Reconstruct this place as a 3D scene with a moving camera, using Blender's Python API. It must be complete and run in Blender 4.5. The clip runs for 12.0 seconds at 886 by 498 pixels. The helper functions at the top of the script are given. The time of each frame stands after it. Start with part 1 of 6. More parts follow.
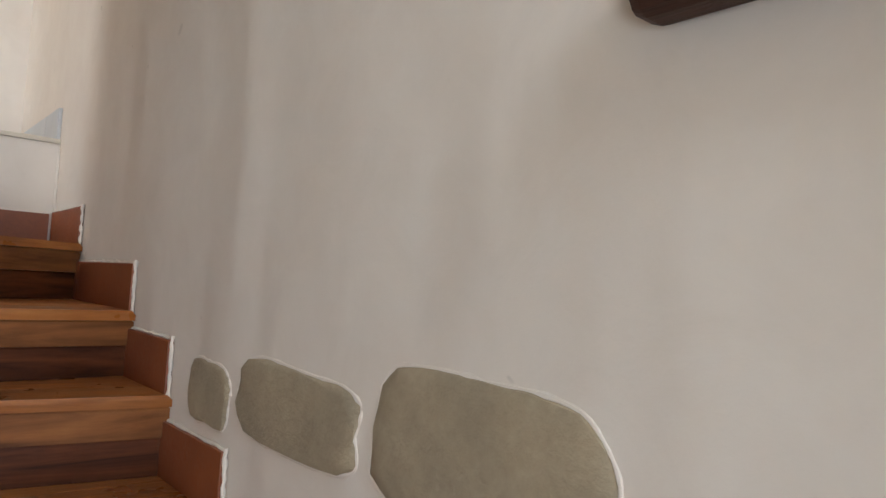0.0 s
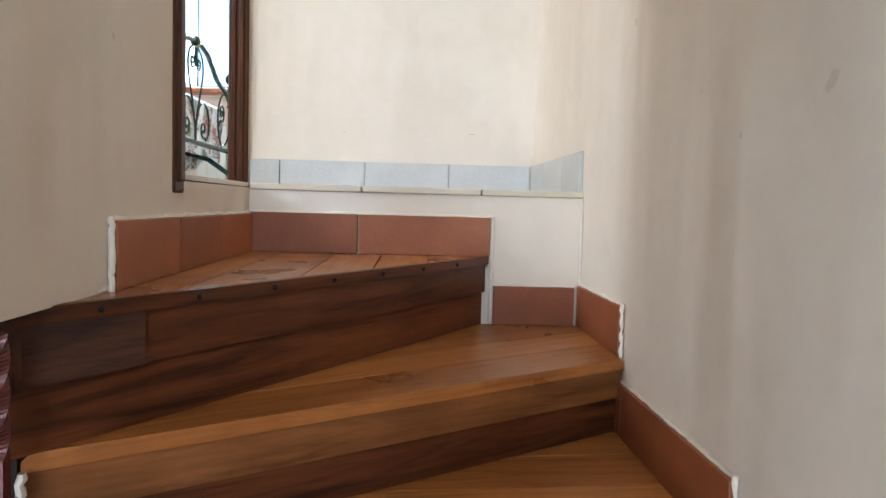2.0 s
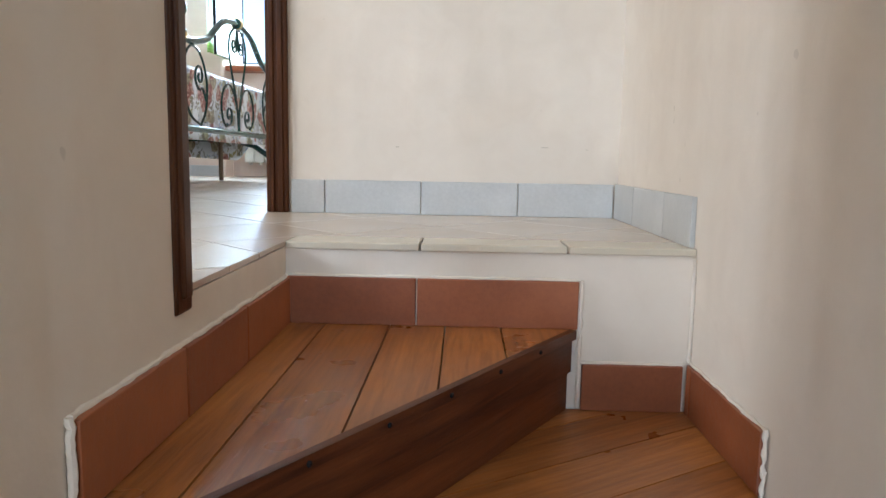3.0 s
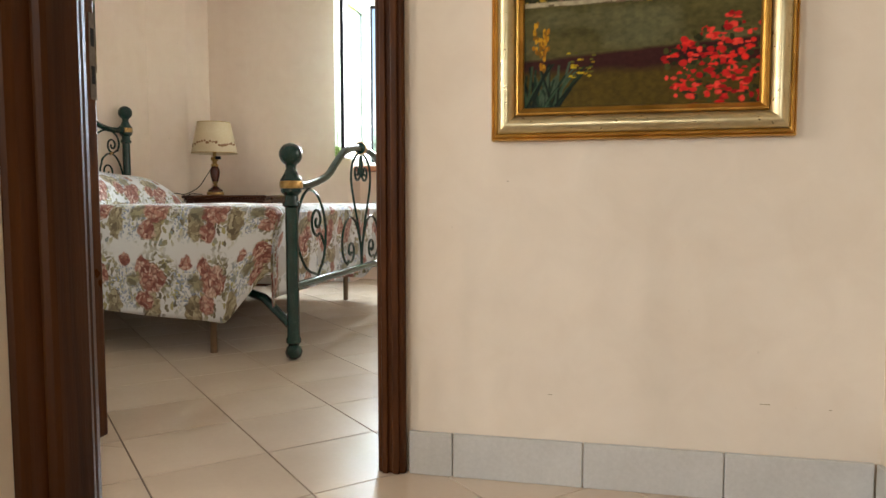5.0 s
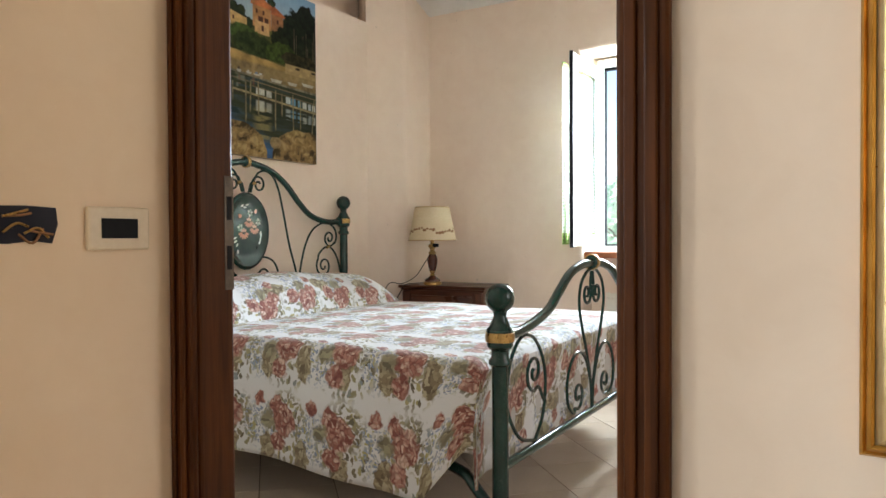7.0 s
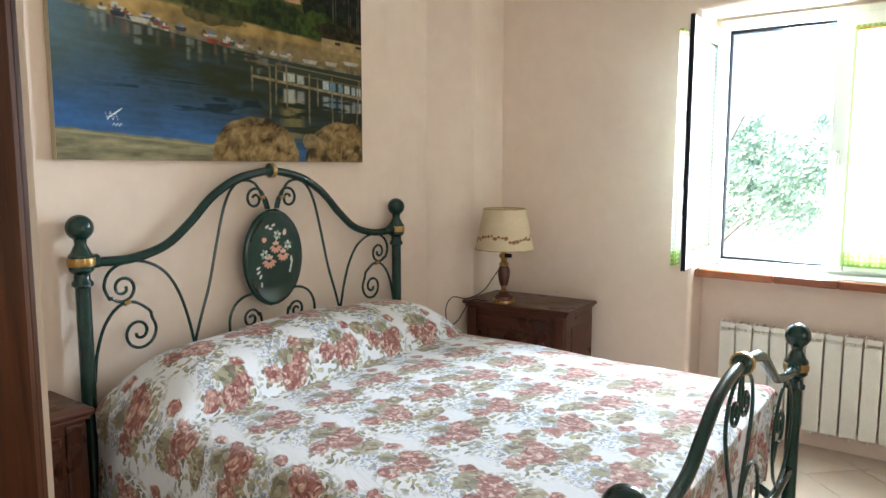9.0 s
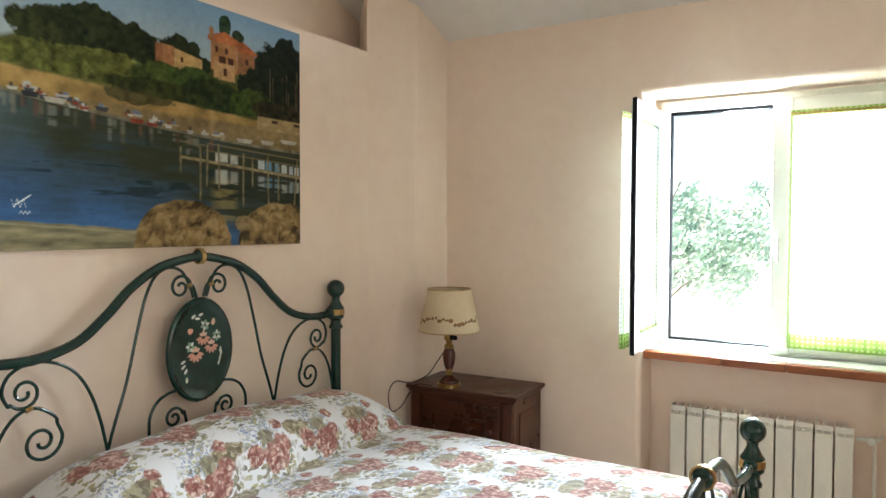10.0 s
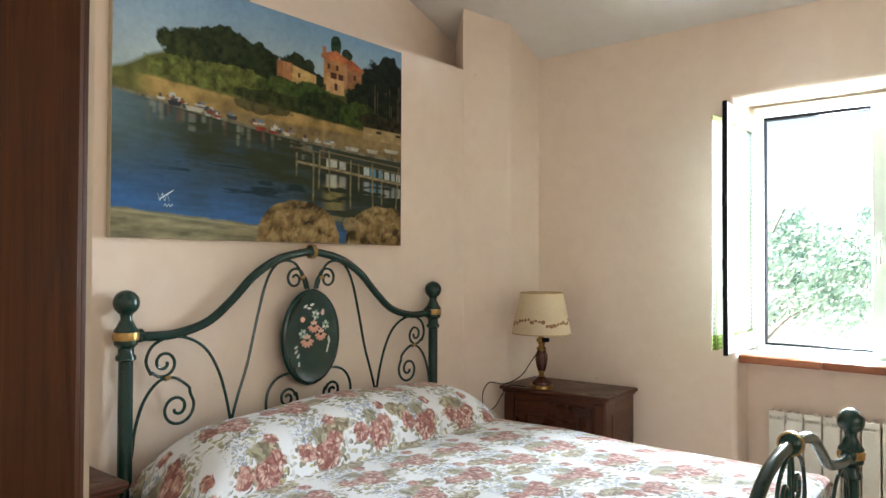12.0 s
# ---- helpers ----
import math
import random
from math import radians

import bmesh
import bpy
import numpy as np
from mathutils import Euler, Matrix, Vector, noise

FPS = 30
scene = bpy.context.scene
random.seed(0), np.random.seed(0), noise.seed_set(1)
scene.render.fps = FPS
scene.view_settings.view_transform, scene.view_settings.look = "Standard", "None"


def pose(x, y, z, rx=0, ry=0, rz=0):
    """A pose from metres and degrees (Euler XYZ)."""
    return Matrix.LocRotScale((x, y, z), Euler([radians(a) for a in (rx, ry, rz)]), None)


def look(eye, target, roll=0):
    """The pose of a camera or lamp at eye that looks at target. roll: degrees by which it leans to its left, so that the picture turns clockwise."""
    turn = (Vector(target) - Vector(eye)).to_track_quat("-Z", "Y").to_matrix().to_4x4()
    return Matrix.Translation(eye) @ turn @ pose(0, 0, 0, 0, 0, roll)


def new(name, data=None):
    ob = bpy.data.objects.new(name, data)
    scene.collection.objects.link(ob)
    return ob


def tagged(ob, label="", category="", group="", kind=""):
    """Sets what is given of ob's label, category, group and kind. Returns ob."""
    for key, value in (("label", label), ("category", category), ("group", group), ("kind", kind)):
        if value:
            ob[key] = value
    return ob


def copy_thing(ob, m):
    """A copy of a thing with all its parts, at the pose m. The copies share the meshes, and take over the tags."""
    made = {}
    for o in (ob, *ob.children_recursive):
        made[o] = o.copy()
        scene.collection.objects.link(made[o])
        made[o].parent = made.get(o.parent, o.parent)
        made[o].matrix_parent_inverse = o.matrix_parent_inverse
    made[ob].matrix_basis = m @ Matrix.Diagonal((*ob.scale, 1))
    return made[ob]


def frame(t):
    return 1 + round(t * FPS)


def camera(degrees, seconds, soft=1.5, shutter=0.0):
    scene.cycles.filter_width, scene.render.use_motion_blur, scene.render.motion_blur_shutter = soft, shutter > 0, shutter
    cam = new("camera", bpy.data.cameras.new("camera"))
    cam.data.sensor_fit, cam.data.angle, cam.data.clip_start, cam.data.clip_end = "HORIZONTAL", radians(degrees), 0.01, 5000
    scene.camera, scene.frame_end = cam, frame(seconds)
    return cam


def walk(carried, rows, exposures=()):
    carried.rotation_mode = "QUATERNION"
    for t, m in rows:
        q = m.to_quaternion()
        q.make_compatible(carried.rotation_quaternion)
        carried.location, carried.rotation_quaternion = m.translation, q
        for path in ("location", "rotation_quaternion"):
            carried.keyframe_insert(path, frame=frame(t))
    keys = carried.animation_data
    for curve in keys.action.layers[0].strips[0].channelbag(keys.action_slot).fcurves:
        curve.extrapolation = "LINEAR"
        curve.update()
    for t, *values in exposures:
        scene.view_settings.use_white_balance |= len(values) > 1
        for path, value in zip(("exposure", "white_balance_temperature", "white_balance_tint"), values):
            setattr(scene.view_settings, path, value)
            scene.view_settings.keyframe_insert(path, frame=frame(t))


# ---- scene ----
cam = camera(64.6, 12.0)
PATH = [
    (0, (0.11, 0.081, -0.413), (1.395, 1.609, -0.299), 3.3),
    (0.5, (0.163, 0.28, -0.325), (1.028, 2.081, -0.233), 2.4),
    (1, (0.153, 0.418, -0.217), (0.594, 2.367, -0.137), 2.3),
    (1.5, (0.13, 0.618, -0.116), (0.285, 2.612, -0.119), 2.0),
    (2, (0.16, 0.831, -0.042), (0.251, 2.825, -0.168), 1.6),
    (2.5, (0.13, 1.027, 0.031), (0.172, 3.018, -0.156), 1.5),
    (3, (0.117, 1.179, 0.173), (0.064, 3.162, -0.08), 1.0),
    (3.5, (0.151, 1.357, 0.297), (-0.002, 3.334, 0.032), 0.6),
    (3.7, (0.152, 1.413, 0.352), (-0.063, 3.386, 0.106), 0.5),
    (5.3, (-0.026, 1.89, 0.694), (-0.524, 3.823, 0.585), -0.3),
    (5.5, (-0.044, 1.963, 0.715), (-0.608, 3.88, 0.633), -0.4),
    (6, (-0.107, 2.144, 0.855), (-0.836, 4.006, 0.822), -0.3),
    (6.5, (-0.141, 2.335, 0.937), (-0.994, 4.143, 0.899), -0.4),
    (7, (-0.22, 2.469, 1.033), (-1.252, 4.181, 1.001), -0.3),
    (7.2, (-0.303, 2.543, 1.04), (-1.412, 4.206, 1.014), -0.2),
    (8.8, (-0.666, 3.168, 1.471), (-1.857, 4.76, 1.249), 0.1),
    (9, (-0.73, 3.224, 1.487), (-1.912, 4.821, 1.256), 0.1),
    (9.5, (-0.793, 3.334, 1.555), (-1.956, 4.952, 1.389), 0.2),
    (10, (-0.809, 3.364, 1.602), (-1.871, 5.057, 1.537), 0.2),
    (10.5, (-0.799, 3.361, 1.608), (-1.755, 5.117, 1.65), 0.1),
    (11, (-0.818, 3.34, 1.557), (-1.737, 5.113, 1.668), 0.2),
    (11.5, (-0.777, 3.279, 1.488), (-1.801, 4.992, 1.615), -0.0),
    (12, (-0.706, 3.208, 1.426), (-1.982, 4.747, 1.463), 0.2),
]
walk(cam, [(t, look(eye, target, roll)) for t, eye, target, roll in PATH], exposures=[(0, 1.55, 5700, 9), (1.0, 1.9, 5800, 8), (2.0, 2.0, 5450, 6), (3.0, 1.7, 5450, 7), (3.5, 1.55, 5750, 8), (5.4, 1.28, 6950, 11), (7.0, 1.32, 6550, 11), (9.0, 1.36, 6350, 11), (10.5, 1.13, 6800, 11), (12.0, 1.27, 6600, 11)])


# ---- world, lights ----
world = bpy.data.worlds.new("sky")
scene.world = world
world.use_nodes = True
wn = world.node_tree
sky = wn.nodes.new("ShaderNodeTexSky")
sky.sky_type = "NISHITA"
sky.sun_disc = False
sky.sun_elevation, sky.sun_rotation = radians(70), radians(177)
wn.nodes["Background"].inputs["Strength"].default_value = 0.15
wn.links.new(sky.outputs[0], wn.nodes["Background"].inputs["Color"])
sun = new("sun", bpy.data.lights.new("sun", "SUN"))
sun.data.energy, sun.data.angle, sun.data.color = 5.0, radians(0.5), (1.0, 0.95, 0.87)
sun.matrix_world = look((0.5, -10, 27), (0, 0, 0))


# used for light from real windows and for added fills
def area_lamp(name, eye, target, w, h, watts, colour):
    lamp = new(name, bpy.data.lights.new(name, "AREA"))
    lamp.data.shape, lamp.data.size, lamp.data.size_y = "RECTANGLE", w, h
    lamp.data.energy, lamp.data.color = watts, colour
    lamp.matrix_world = look(eye, target)
    return lamp


area_lamp("bedroom_open_sash_light", (-1.41, 7.47, 1.62), (-2.4, 0, 0.9), 0.28, 1.22, 58, (0.72, 0.87, 1.0))
area_lamp("bedroom_shut_sash_light", (-0.99, 7.50, 1.62), (-1.1, 0, 1.1), 0.42, 1.15, 10, (0.80, 0.92, 1.0))
# added fill from the unseen east side, brightens the headboard wall
area_lamp("bedroom_east_fill", (1.38, 4.75, 1.55), (-3.3, 4.5, 1.1), 1.0, 1.2, 5, (1.0, 0.88, 0.74))
area_lamp("hall_window_light", (-3.12, -1.02, 1.55), (0.2, 2.9, 0.4), 0.7, 1.1, 19, (0.82, 0.91, 1.0))
# added fill, no window known here; lifts the stair wall near the landing
area_lamp("hall_west_fill", (-3.12, 1.75, 1.55), (0.3, 2.6, 0.9), 0.75, 1.1, 17, (0.98, 0.95, 0.89))
# added cool fill from behind the camera for stairs and walls
area_lamp("stairwell_fill", (0.05, -1.42, 1.35), (0.3, 2.0, 0.2), 0.7, 1.0, 12, (0.84, 0.93, 1.0))
# unseen lamp added to brighten the far wall of the lower room
area_lamp("lower_room_fill", (-1.4, -1.45, -1.0), (-1.1, 2.9, -0.8), 0.9, 0.8, 12, (0.94, 0.97, 1.0))


# ---- materials ----
def nodes_of(name):
    m = bpy.data.materials.new(name)
    m.use_nodes = True
    t = m.node_tree
    return m, t, t.nodes["Principled BSDF"]


def node(t, kind, **sockets):
    n = t.nodes.new(kind)
    for key, value in sockets.items():
        n.inputs[key.replace("_", " ")].default_value = value
    return n


def ramp(t, source, stops):
    r = t.nodes.new("ShaderNodeValToRGB")
    e = r.color_ramp.elements
    while len(e) < len(stops):
        e.new(0.5)
    for i, (p, c) in enumerate(stops):
        e[i].position = p
        e[i].color = (c, c, c, 1) if isinstance(c, (int, float)) else (*c, 1)
    t.links.new(source, r.inputs[0])
    return r


def mix(t, fac, a, b, mode="MIX"):
    n = t.nodes.new("ShaderNodeMix")
    n.data_type, n.blend_type = "RGBA", mode
    for value, socket in ((fac, n.inputs[0]), (a, n.inputs[6]), (b, n.inputs[7])):
        if isinstance(value, bpy.types.NodeSocket):
            t.links.new(value, socket)
        elif isinstance(value, (int, float)):
            socket.default_value = value if socket.type == "VALUE" else (value, value, value, 1)
        else:
            socket.default_value = (*value, 1)
    return n.outputs[2]


def coords(t, scale=(1, 1, 1), where="Object"):
    c = t.nodes.new("ShaderNodeTexCoord")
    m = t.nodes.new("ShaderNodeMapping")
    m.inputs["Scale"].default_value = scale
    t.links.new(c.outputs[where], m.inputs[0])
    return m.outputs[0]


def noise_tex(t, vec, scale, detail=4.0, rough=0.55, distortion=0.0):
    n = node(t, "ShaderNodeTexNoise", Scale=scale, Detail=detail, Roughness=rough, Distortion=distortion)
    t.links.new(vec, n.inputs["Vector"])
    return n.outputs[0]


def bump(t, bsdf, height, strength, distance):
    b = node(t, "ShaderNodeBump", Strength=strength, Distance=distance)
    t.links.new(height, b.inputs["Height"])
    t.links.new(b.outputs[0], bsdf.inputs["Normal"])
    return b


def surface(name, light, dark, rough, metal=0.0, broad=2.0, fine=60.0, relief=0.15, depth=0.004, stretch=(1, 1, 1), spec=0.5, vary=0.0, grain=0.22):
    """Two scales of colour change, one relief."""
    m, t, b = nodes_of(name)
    v = coords(t, stretch)
    big = ramp(t, noise_tex(t, v, broad, 5), [(0.3, 0.0), (0.72, 1.0)])
    small = noise_tex(t, v, fine, 6, 0.65)
    col = mix(t, big.outputs[0], dark, light)
    col = mix(t, grain, col, ramp(t, small, [(0.3, 0.25), (0.75, 0.9)]).outputs[0], "SOFT_LIGHT")
    if vary:
        info = t.nodes.new("ShaderNodeObjectInfo")
        col = mix(t, vary, col, ramp(t, info.outputs["Random"], [(0.0, 0.3), (1.0, 0.78)]).outputs[0], "SOFT_LIGHT")
    t.links.new(col, b.inputs["Base Color"])
    r = ramp(t, small, [(0.2, max(0.03, rough - 0.5 * grain)), (0.8, min(1.0, rough + 0.5 * grain))])
    t.links.new(r.outputs[0], b.inputs["Roughness"])
    b.inputs["Metallic"].default_value = metal
    b.inputs["Specular IOR Level"].default_value = spec
    if relief:
        bump(t, b, small, relief, depth)
    return m


def plaster(name, light, dark, wave=0.5):
    """Hand-trowelled lime plaster: upright shallow waves, trowel drag and fine grit."""
    m, t, b = nodes_of(name)
    v = coords(t)
    upright = coords(t, (1, 1, 0.16))
    broad = noise_tex(t, upright, 2.6, 3, 0.5)
    mid = noise_tex(t, v, 9, 5, 0.6, 0.6)
    grit = noise_tex(t, v, 140, 5, 0.7)
    col = mix(t, ramp(t, mid, [(0.3, 0.0), (0.75, 1.0)]).outputs[0], dark, light)
    spots = ramp(t, noise_tex(t, v, 26, 2, 0.4), [(0.775, 0.0), (0.80, 1.0)])
    col = mix(t, mix(t, 0.3, 0.0, spots.outputs[0]), col, (0.42, 0.35, 0.27))
    t.links.new(col, b.inputs["Base Color"])
    b.inputs["Roughness"].default_value = 0.82
    b.inputs["Specular IOR Level"].default_value = 0.25
    first = bump(t, b, broad, wave, 0.07)
    second = node(t, "ShaderNodeBump", Strength=0.22, Distance=0.005)
    t.links.new(mid, second.inputs["Height"])
    t.links.new(first.outputs[0], second.inputs["Normal"])
    third = node(t, "ShaderNodeBump", Strength=0.18, Distance=0.0015)
    t.links.new(grit, third.inputs["Height"])
    t.links.new(second.outputs[0], third.inputs["Normal"])
    t.links.new(third.outputs[0], b.inputs["Normal"])
    return m


def timber(name, light, dark, rough=0.45, stretch=(1.2, 14, 14), vary=0.5, relief=0.35, rings=True, spec=0.4):
    """Grain runs along the object's own x."""
    m, t, b = nodes_of(name)
    info = t.nodes.new("ShaderNodeObjectInfo")
    c = t.nodes.new("ShaderNodeTexCoord")
    shift = t.nodes.new("ShaderNodeVectorMath")
    shift.operation = "MULTIPLY_ADD"
    t.links.new(info.outputs["Random"], shift.inputs[0])
    shift.inputs[1].default_value = (37, 19, 53)
    t.links.new(c.outputs["Object"], shift.inputs[2])
    mp = t.nodes.new("ShaderNodeMapping")
    mp.inputs["Scale"].default_value = stretch
    t.links.new(shift.outputs[0], mp.inputs[0])
    v = mp.outputs[0]
    grain = noise_tex(t, v, 2.2, 7, 0.62, 1.1)
    fibre = noise_tex(t, v, 11, 5, 0.7, 0.2)
    worn = noise_tex(t, shift.outputs[0], 4.5, 4, 0.6)
    col = mix(t, ramp(t, grain, [(0.33, 0.0), (0.5, 0.55), (0.7, 1.0)]).outputs[0], dark, light)
    if rings:
        w = node(t, "ShaderNodeTexWave", Scale=1.3, Distortion=9.0, Detail=3.0)
        w.inputs["Detail Scale"].default_value = 1.2
        w.bands_direction = "Y"
        t.links.new(v, w.inputs["Vector"])
        col = mix(t, 0.2, col, ramp(t, w.outputs[0], [(0.0, 0.22), (0.5, 0.6), (1.0, 0.7)]).outputs[0], "SOFT_LIGHT")
    col = mix(t, 0.28, col, ramp(t, fibre, [(0.3, 0.2), (0.7, 0.75)]).outputs[0], "SOFT_LIGHT")
    col = mix(t, 0.5, col, ramp(t, worn, [(0.3, 0.25), (0.7, 0.75)]).outputs[0], "SOFT_LIGHT")
    if vary:
        col = mix(t, vary, col, ramp(t, info.outputs["Random"], [(0.0, 0.3), (1.0, 0.72)]).outputs[0], "SOFT_LIGHT")
    t.links.new(col, b.inputs["Base Color"])
    r = ramp(t, worn, [(0.25, max(0.05, rough - 0.14)), (0.75, min(1, rough + 0.16))])
    t.links.new(r.outputs[0], b.inputs["Roughness"])
    b.inputs["Specular IOR Level"].default_value = spec
    bump(t, b, fibre, relief, 0.002)
    return m


def plain(name, colour, rough=0.5, metal=0.0, emit=0.0):
    m, t, b = nodes_of(name)
    b.inputs["Base Color"].default_value = (*colour, 1)
    b.inputs["Roughness"].default_value = rough
    b.inputs["Metallic"].default_value = metal
    return m


def glass_material(name):
    m, t, b = nodes_of(name)
    b.inputs["Base Color"].default_value = (0.97, 0.99, 0.98, 1)
    b.inputs["Roughness"].default_value = 0.02
    b.inputs["Transmission Weight"].default_value = 1.0
    b.inputs["IOR"].default_value = 1.1
    return m


def cloth_material(name, colour, dots, sheer=0.55):
    """Sheer curtain: light passes, a small woven diamond pattern."""
    m, t, b = nodes_of(name)
    v = coords(t, (1, 1, 1), "UV")
    k = node(t, "ShaderNodeTexVoronoi", Scale=42.0, Randomness=0.0)
    t.links.new(v, k.inputs["Vector"])
    col = mix(t, ramp(t, k.outputs["Distance"], [(0.2, 1.0), (0.32, 0.0)]).outputs[0], colour, dots)
    t.links.new(col, b.inputs["Base Color"])
    b.inputs["Roughness"].default_value = 0.9
    tr = t.nodes.new("ShaderNodeBsdfTranslucent")
    t.links.new(col, tr.inputs[0])
    mx = t.nodes.new("ShaderNodeMixShader")
    mx.inputs[0].default_value = sheer
    t.links.new(b.outputs[0], mx.inputs[1])
    t.links.new(tr.outputs[0], mx.inputs[2])
    t.links.new(mx.outputs[0], t.nodes["Material Output"].inputs[0])
    return m


def floral_material(name):
    """White cotton with a repeat of rose sprays, tan plumes, small blue flowers and leaves, laid out in the cloth's own measure (UV in metres)."""
    m, t, b = nodes_of(name)
    uv = coords(t, (1, 1, 1), "UV")
    wob = node(t, "ShaderNodeTexNoise", Scale=26.0, Detail=3.0)
    t.links.new(uv, wob.inputs["Vector"])
    warp = t.nodes.new("ShaderNodeVectorMath")
    warp.operation = "MULTIPLY_ADD"
    t.links.new(wob.outputs["Color"], warp.inputs[0])
    warp.inputs[1].default_value = (0.05, 0.05, 0)
    t.links.new(uv, warp.inputs[2])

    def cell(scale, offset, stretch=(1, 1, 1), randomness=0.0):
        mp = t.nodes.new("ShaderNodeMapping")
        mp.inputs["Location"].default_value = (*offset, 0)
        mp.inputs["Scale"].default_value = stretch
        t.links.new(warp.outputs[0], mp.inputs[0])
        k = node(t, "ShaderNodeTexVoronoi", Scale=scale, Randomness=randomness)
        k.voronoi_dimensions = "2D"
        t.links.new(mp.outputs[0], k.inputs["Vector"])
        return k

    petals = node(t, "ShaderNodeTexVoronoi", Scale=72.0)
    t.links.new(warp.outputs[0], petals.inputs["Vector"])
    tone = t.nodes.new("ShaderNodeSeparateColor")
    t.links.new(petals.outputs["Color"], tone.inputs[0])
    speck = noise_tex(t, uv, 70, 4, 0.6)
    rose = ramp(t, tone.outputs[0], [(0.0, (0.20, 0.060, 0.045)), (0.3, (0.34, 0.125, 0.095)), (0.6, (0.50, 0.255, 0.20)), (1.0, (0.72, 0.54, 0.44))]).outputs[0]
    rose = mix(t, ramp(t, petals.outputs["Distance"], [(0.35, 0.0), (0.75, 0.6)]).outputs[0], rose, (0.16, 0.045, 0.035))
    col = (0.73, 0.73, 0.74)
    s = 3.55

    def leaves(scale, stretch, turn, stops):
        """Small pointed shapes: a mask and a tone for each."""
        mp = t.nodes.new("ShaderNodeMapping")
        mp.inputs["Rotation"].default_value = (0, 0, turn)
        mp.inputs["Scale"].default_value = stretch
        t.links.new(warp.outputs[0], mp.inputs[0])
        k = node(t, "ShaderNodeTexVoronoi", Scale=scale, Randomness=1.0)
        k.voronoi_dimensions = "2D"
        t.links.new(mp.outputs[0], k.inputs["Vector"])
        sep = t.nodes.new("ShaderNodeSeparateColor")
        t.links.new(k.outputs["Color"], sep.inputs[0])
        shape = ramp(t, k.outputs["Distance"], [(0.36, 1.0), (0.43, 0.0)]).outputs[0]
        some = ramp(t, sep.outputs[1], [(0.16, 0.0), (0.20, 1.0)]).outputs[0]
        return mix(t, 1.0, shape, some, "MULTIPLY"), ramp(t, sep.outputs[0], stops).outputs[0]

    leaf_mask, leaf_tone = leaves(50.0, (1.0, 0.55, 1), 0.6, [(0.0, (0.13, 0.11, 0.075)), (0.4, (0.26, 0.23, 0.15)), (0.75, (0.42, 0.37, 0.17)), (1.0, (0.24, 0.27, 0.29))])
    leaf_mask2, leaf_tone2 = leaves(60.0, (0.6, 1.0, 1), -0.5, [(0.0, (0.13, 0.11, 0.07)), (0.5, (0.26, 0.23, 0.15)), (1.0, (0.38, 0.35, 0.22))])
    dot_mask, dot_tone = leaves(84.0, (1, 1, 1), 0.0, [(0.0, (0.22, 0.27, 0.40)), (0.6, (0.34, 0.40, 0.52)), (1.0, (0.45, 0.42, 0.18))])
    tan = ramp(t, tone.outputs[1], [(0.0, (0.14, 0.10, 0.06)), (0.6, (0.32, 0.26, 0.16)), (1.0, (0.50, 0.44, 0.30))]).outputs[0]

    def blob(colour, below, offset, radius, soft=0.03, gate=None, stretch=(1, 1, 1), scale=s, randomness=0.0):
        k = cell(scale, offset, stretch, randomness)
        f = ramp(t, k.outputs["Distance"], [(max(0, radius - soft), 1.0), (radius + soft, 0.0)]).outputs[0]
        if gate is not None:
            f = mix(t, 1.0, f, gate, "MULTIPLY")
        return mix(t, f, below, colour)

    col = blob(leaf_tone, col, (0.00, 0.00), 0.47, 0.06, leaf_mask)
    col = blob(dot_tone, col, (0.13, 0.00), 0.33, 0.06, dot_mask)
    col = blob(leaf_tone2, col, (0.0, -0.05), 0.33, 0.05, leaf_mask2)
    col = blob(tan, col, (-0.125, 0.02), 0.20, 0.012, None, (1.5, 0.8, 1))
    col = blob(rose, col, (0.012, -0.035), 0.22, 0.012)
    col = blob(rose, col, (0.045, 0.058), 0.14, 0.012)
    col = blob(rose, col, (0.055, -0.085), 0.125, 0.012)
    col = blob(leaf_tone2, col, (0.10, -0.02), 0.12, 0.03)
    col = blob(rose, col, (-0.14, -0.10), 0.095, 0.010)
    t.links.new(col, b.inputs["Base Color"])
    b.inputs["Roughness"].default_value = 0.85
    b.inputs["Sheen Weight"].default_value = 0.2
    crease = noise_tex(t, uv, 7, 4, 0.6, 0.8)
    first = bump(t, b, crease, 0.35, 0.02)
    weave = noise_tex(t, uv, 420, 2)
    second = node(t, "ShaderNodeBump", Strength=0.2, Distance=0.001)
    t.links.new(weave, second.inputs["Height"])
    t.links.new(first.outputs[0], second.inputs["Normal"])
    t.links.new(second.outputs[0], b.inputs["Normal"])
    return m


def paint_material(name, rough=0.55):
    """Oil paint: the picture's own colours, with brush relief."""
    m, t, b = nodes_of(name)
    a = t.nodes.new("ShaderNodeVertexColor")
    a.layer_name = "paint"
    t.links.new(a.outputs[0], b.inputs["Base Color"])
    b.inputs["Roughness"].default_value = rough
    b.inputs["Specular IOR Level"].default_value = 0.12
    bump(t, b, noise_tex(t, coords(t, (1, 1, 1)), 90, 5, 0.6, 1.0), 0.25, 0.002)
    return m


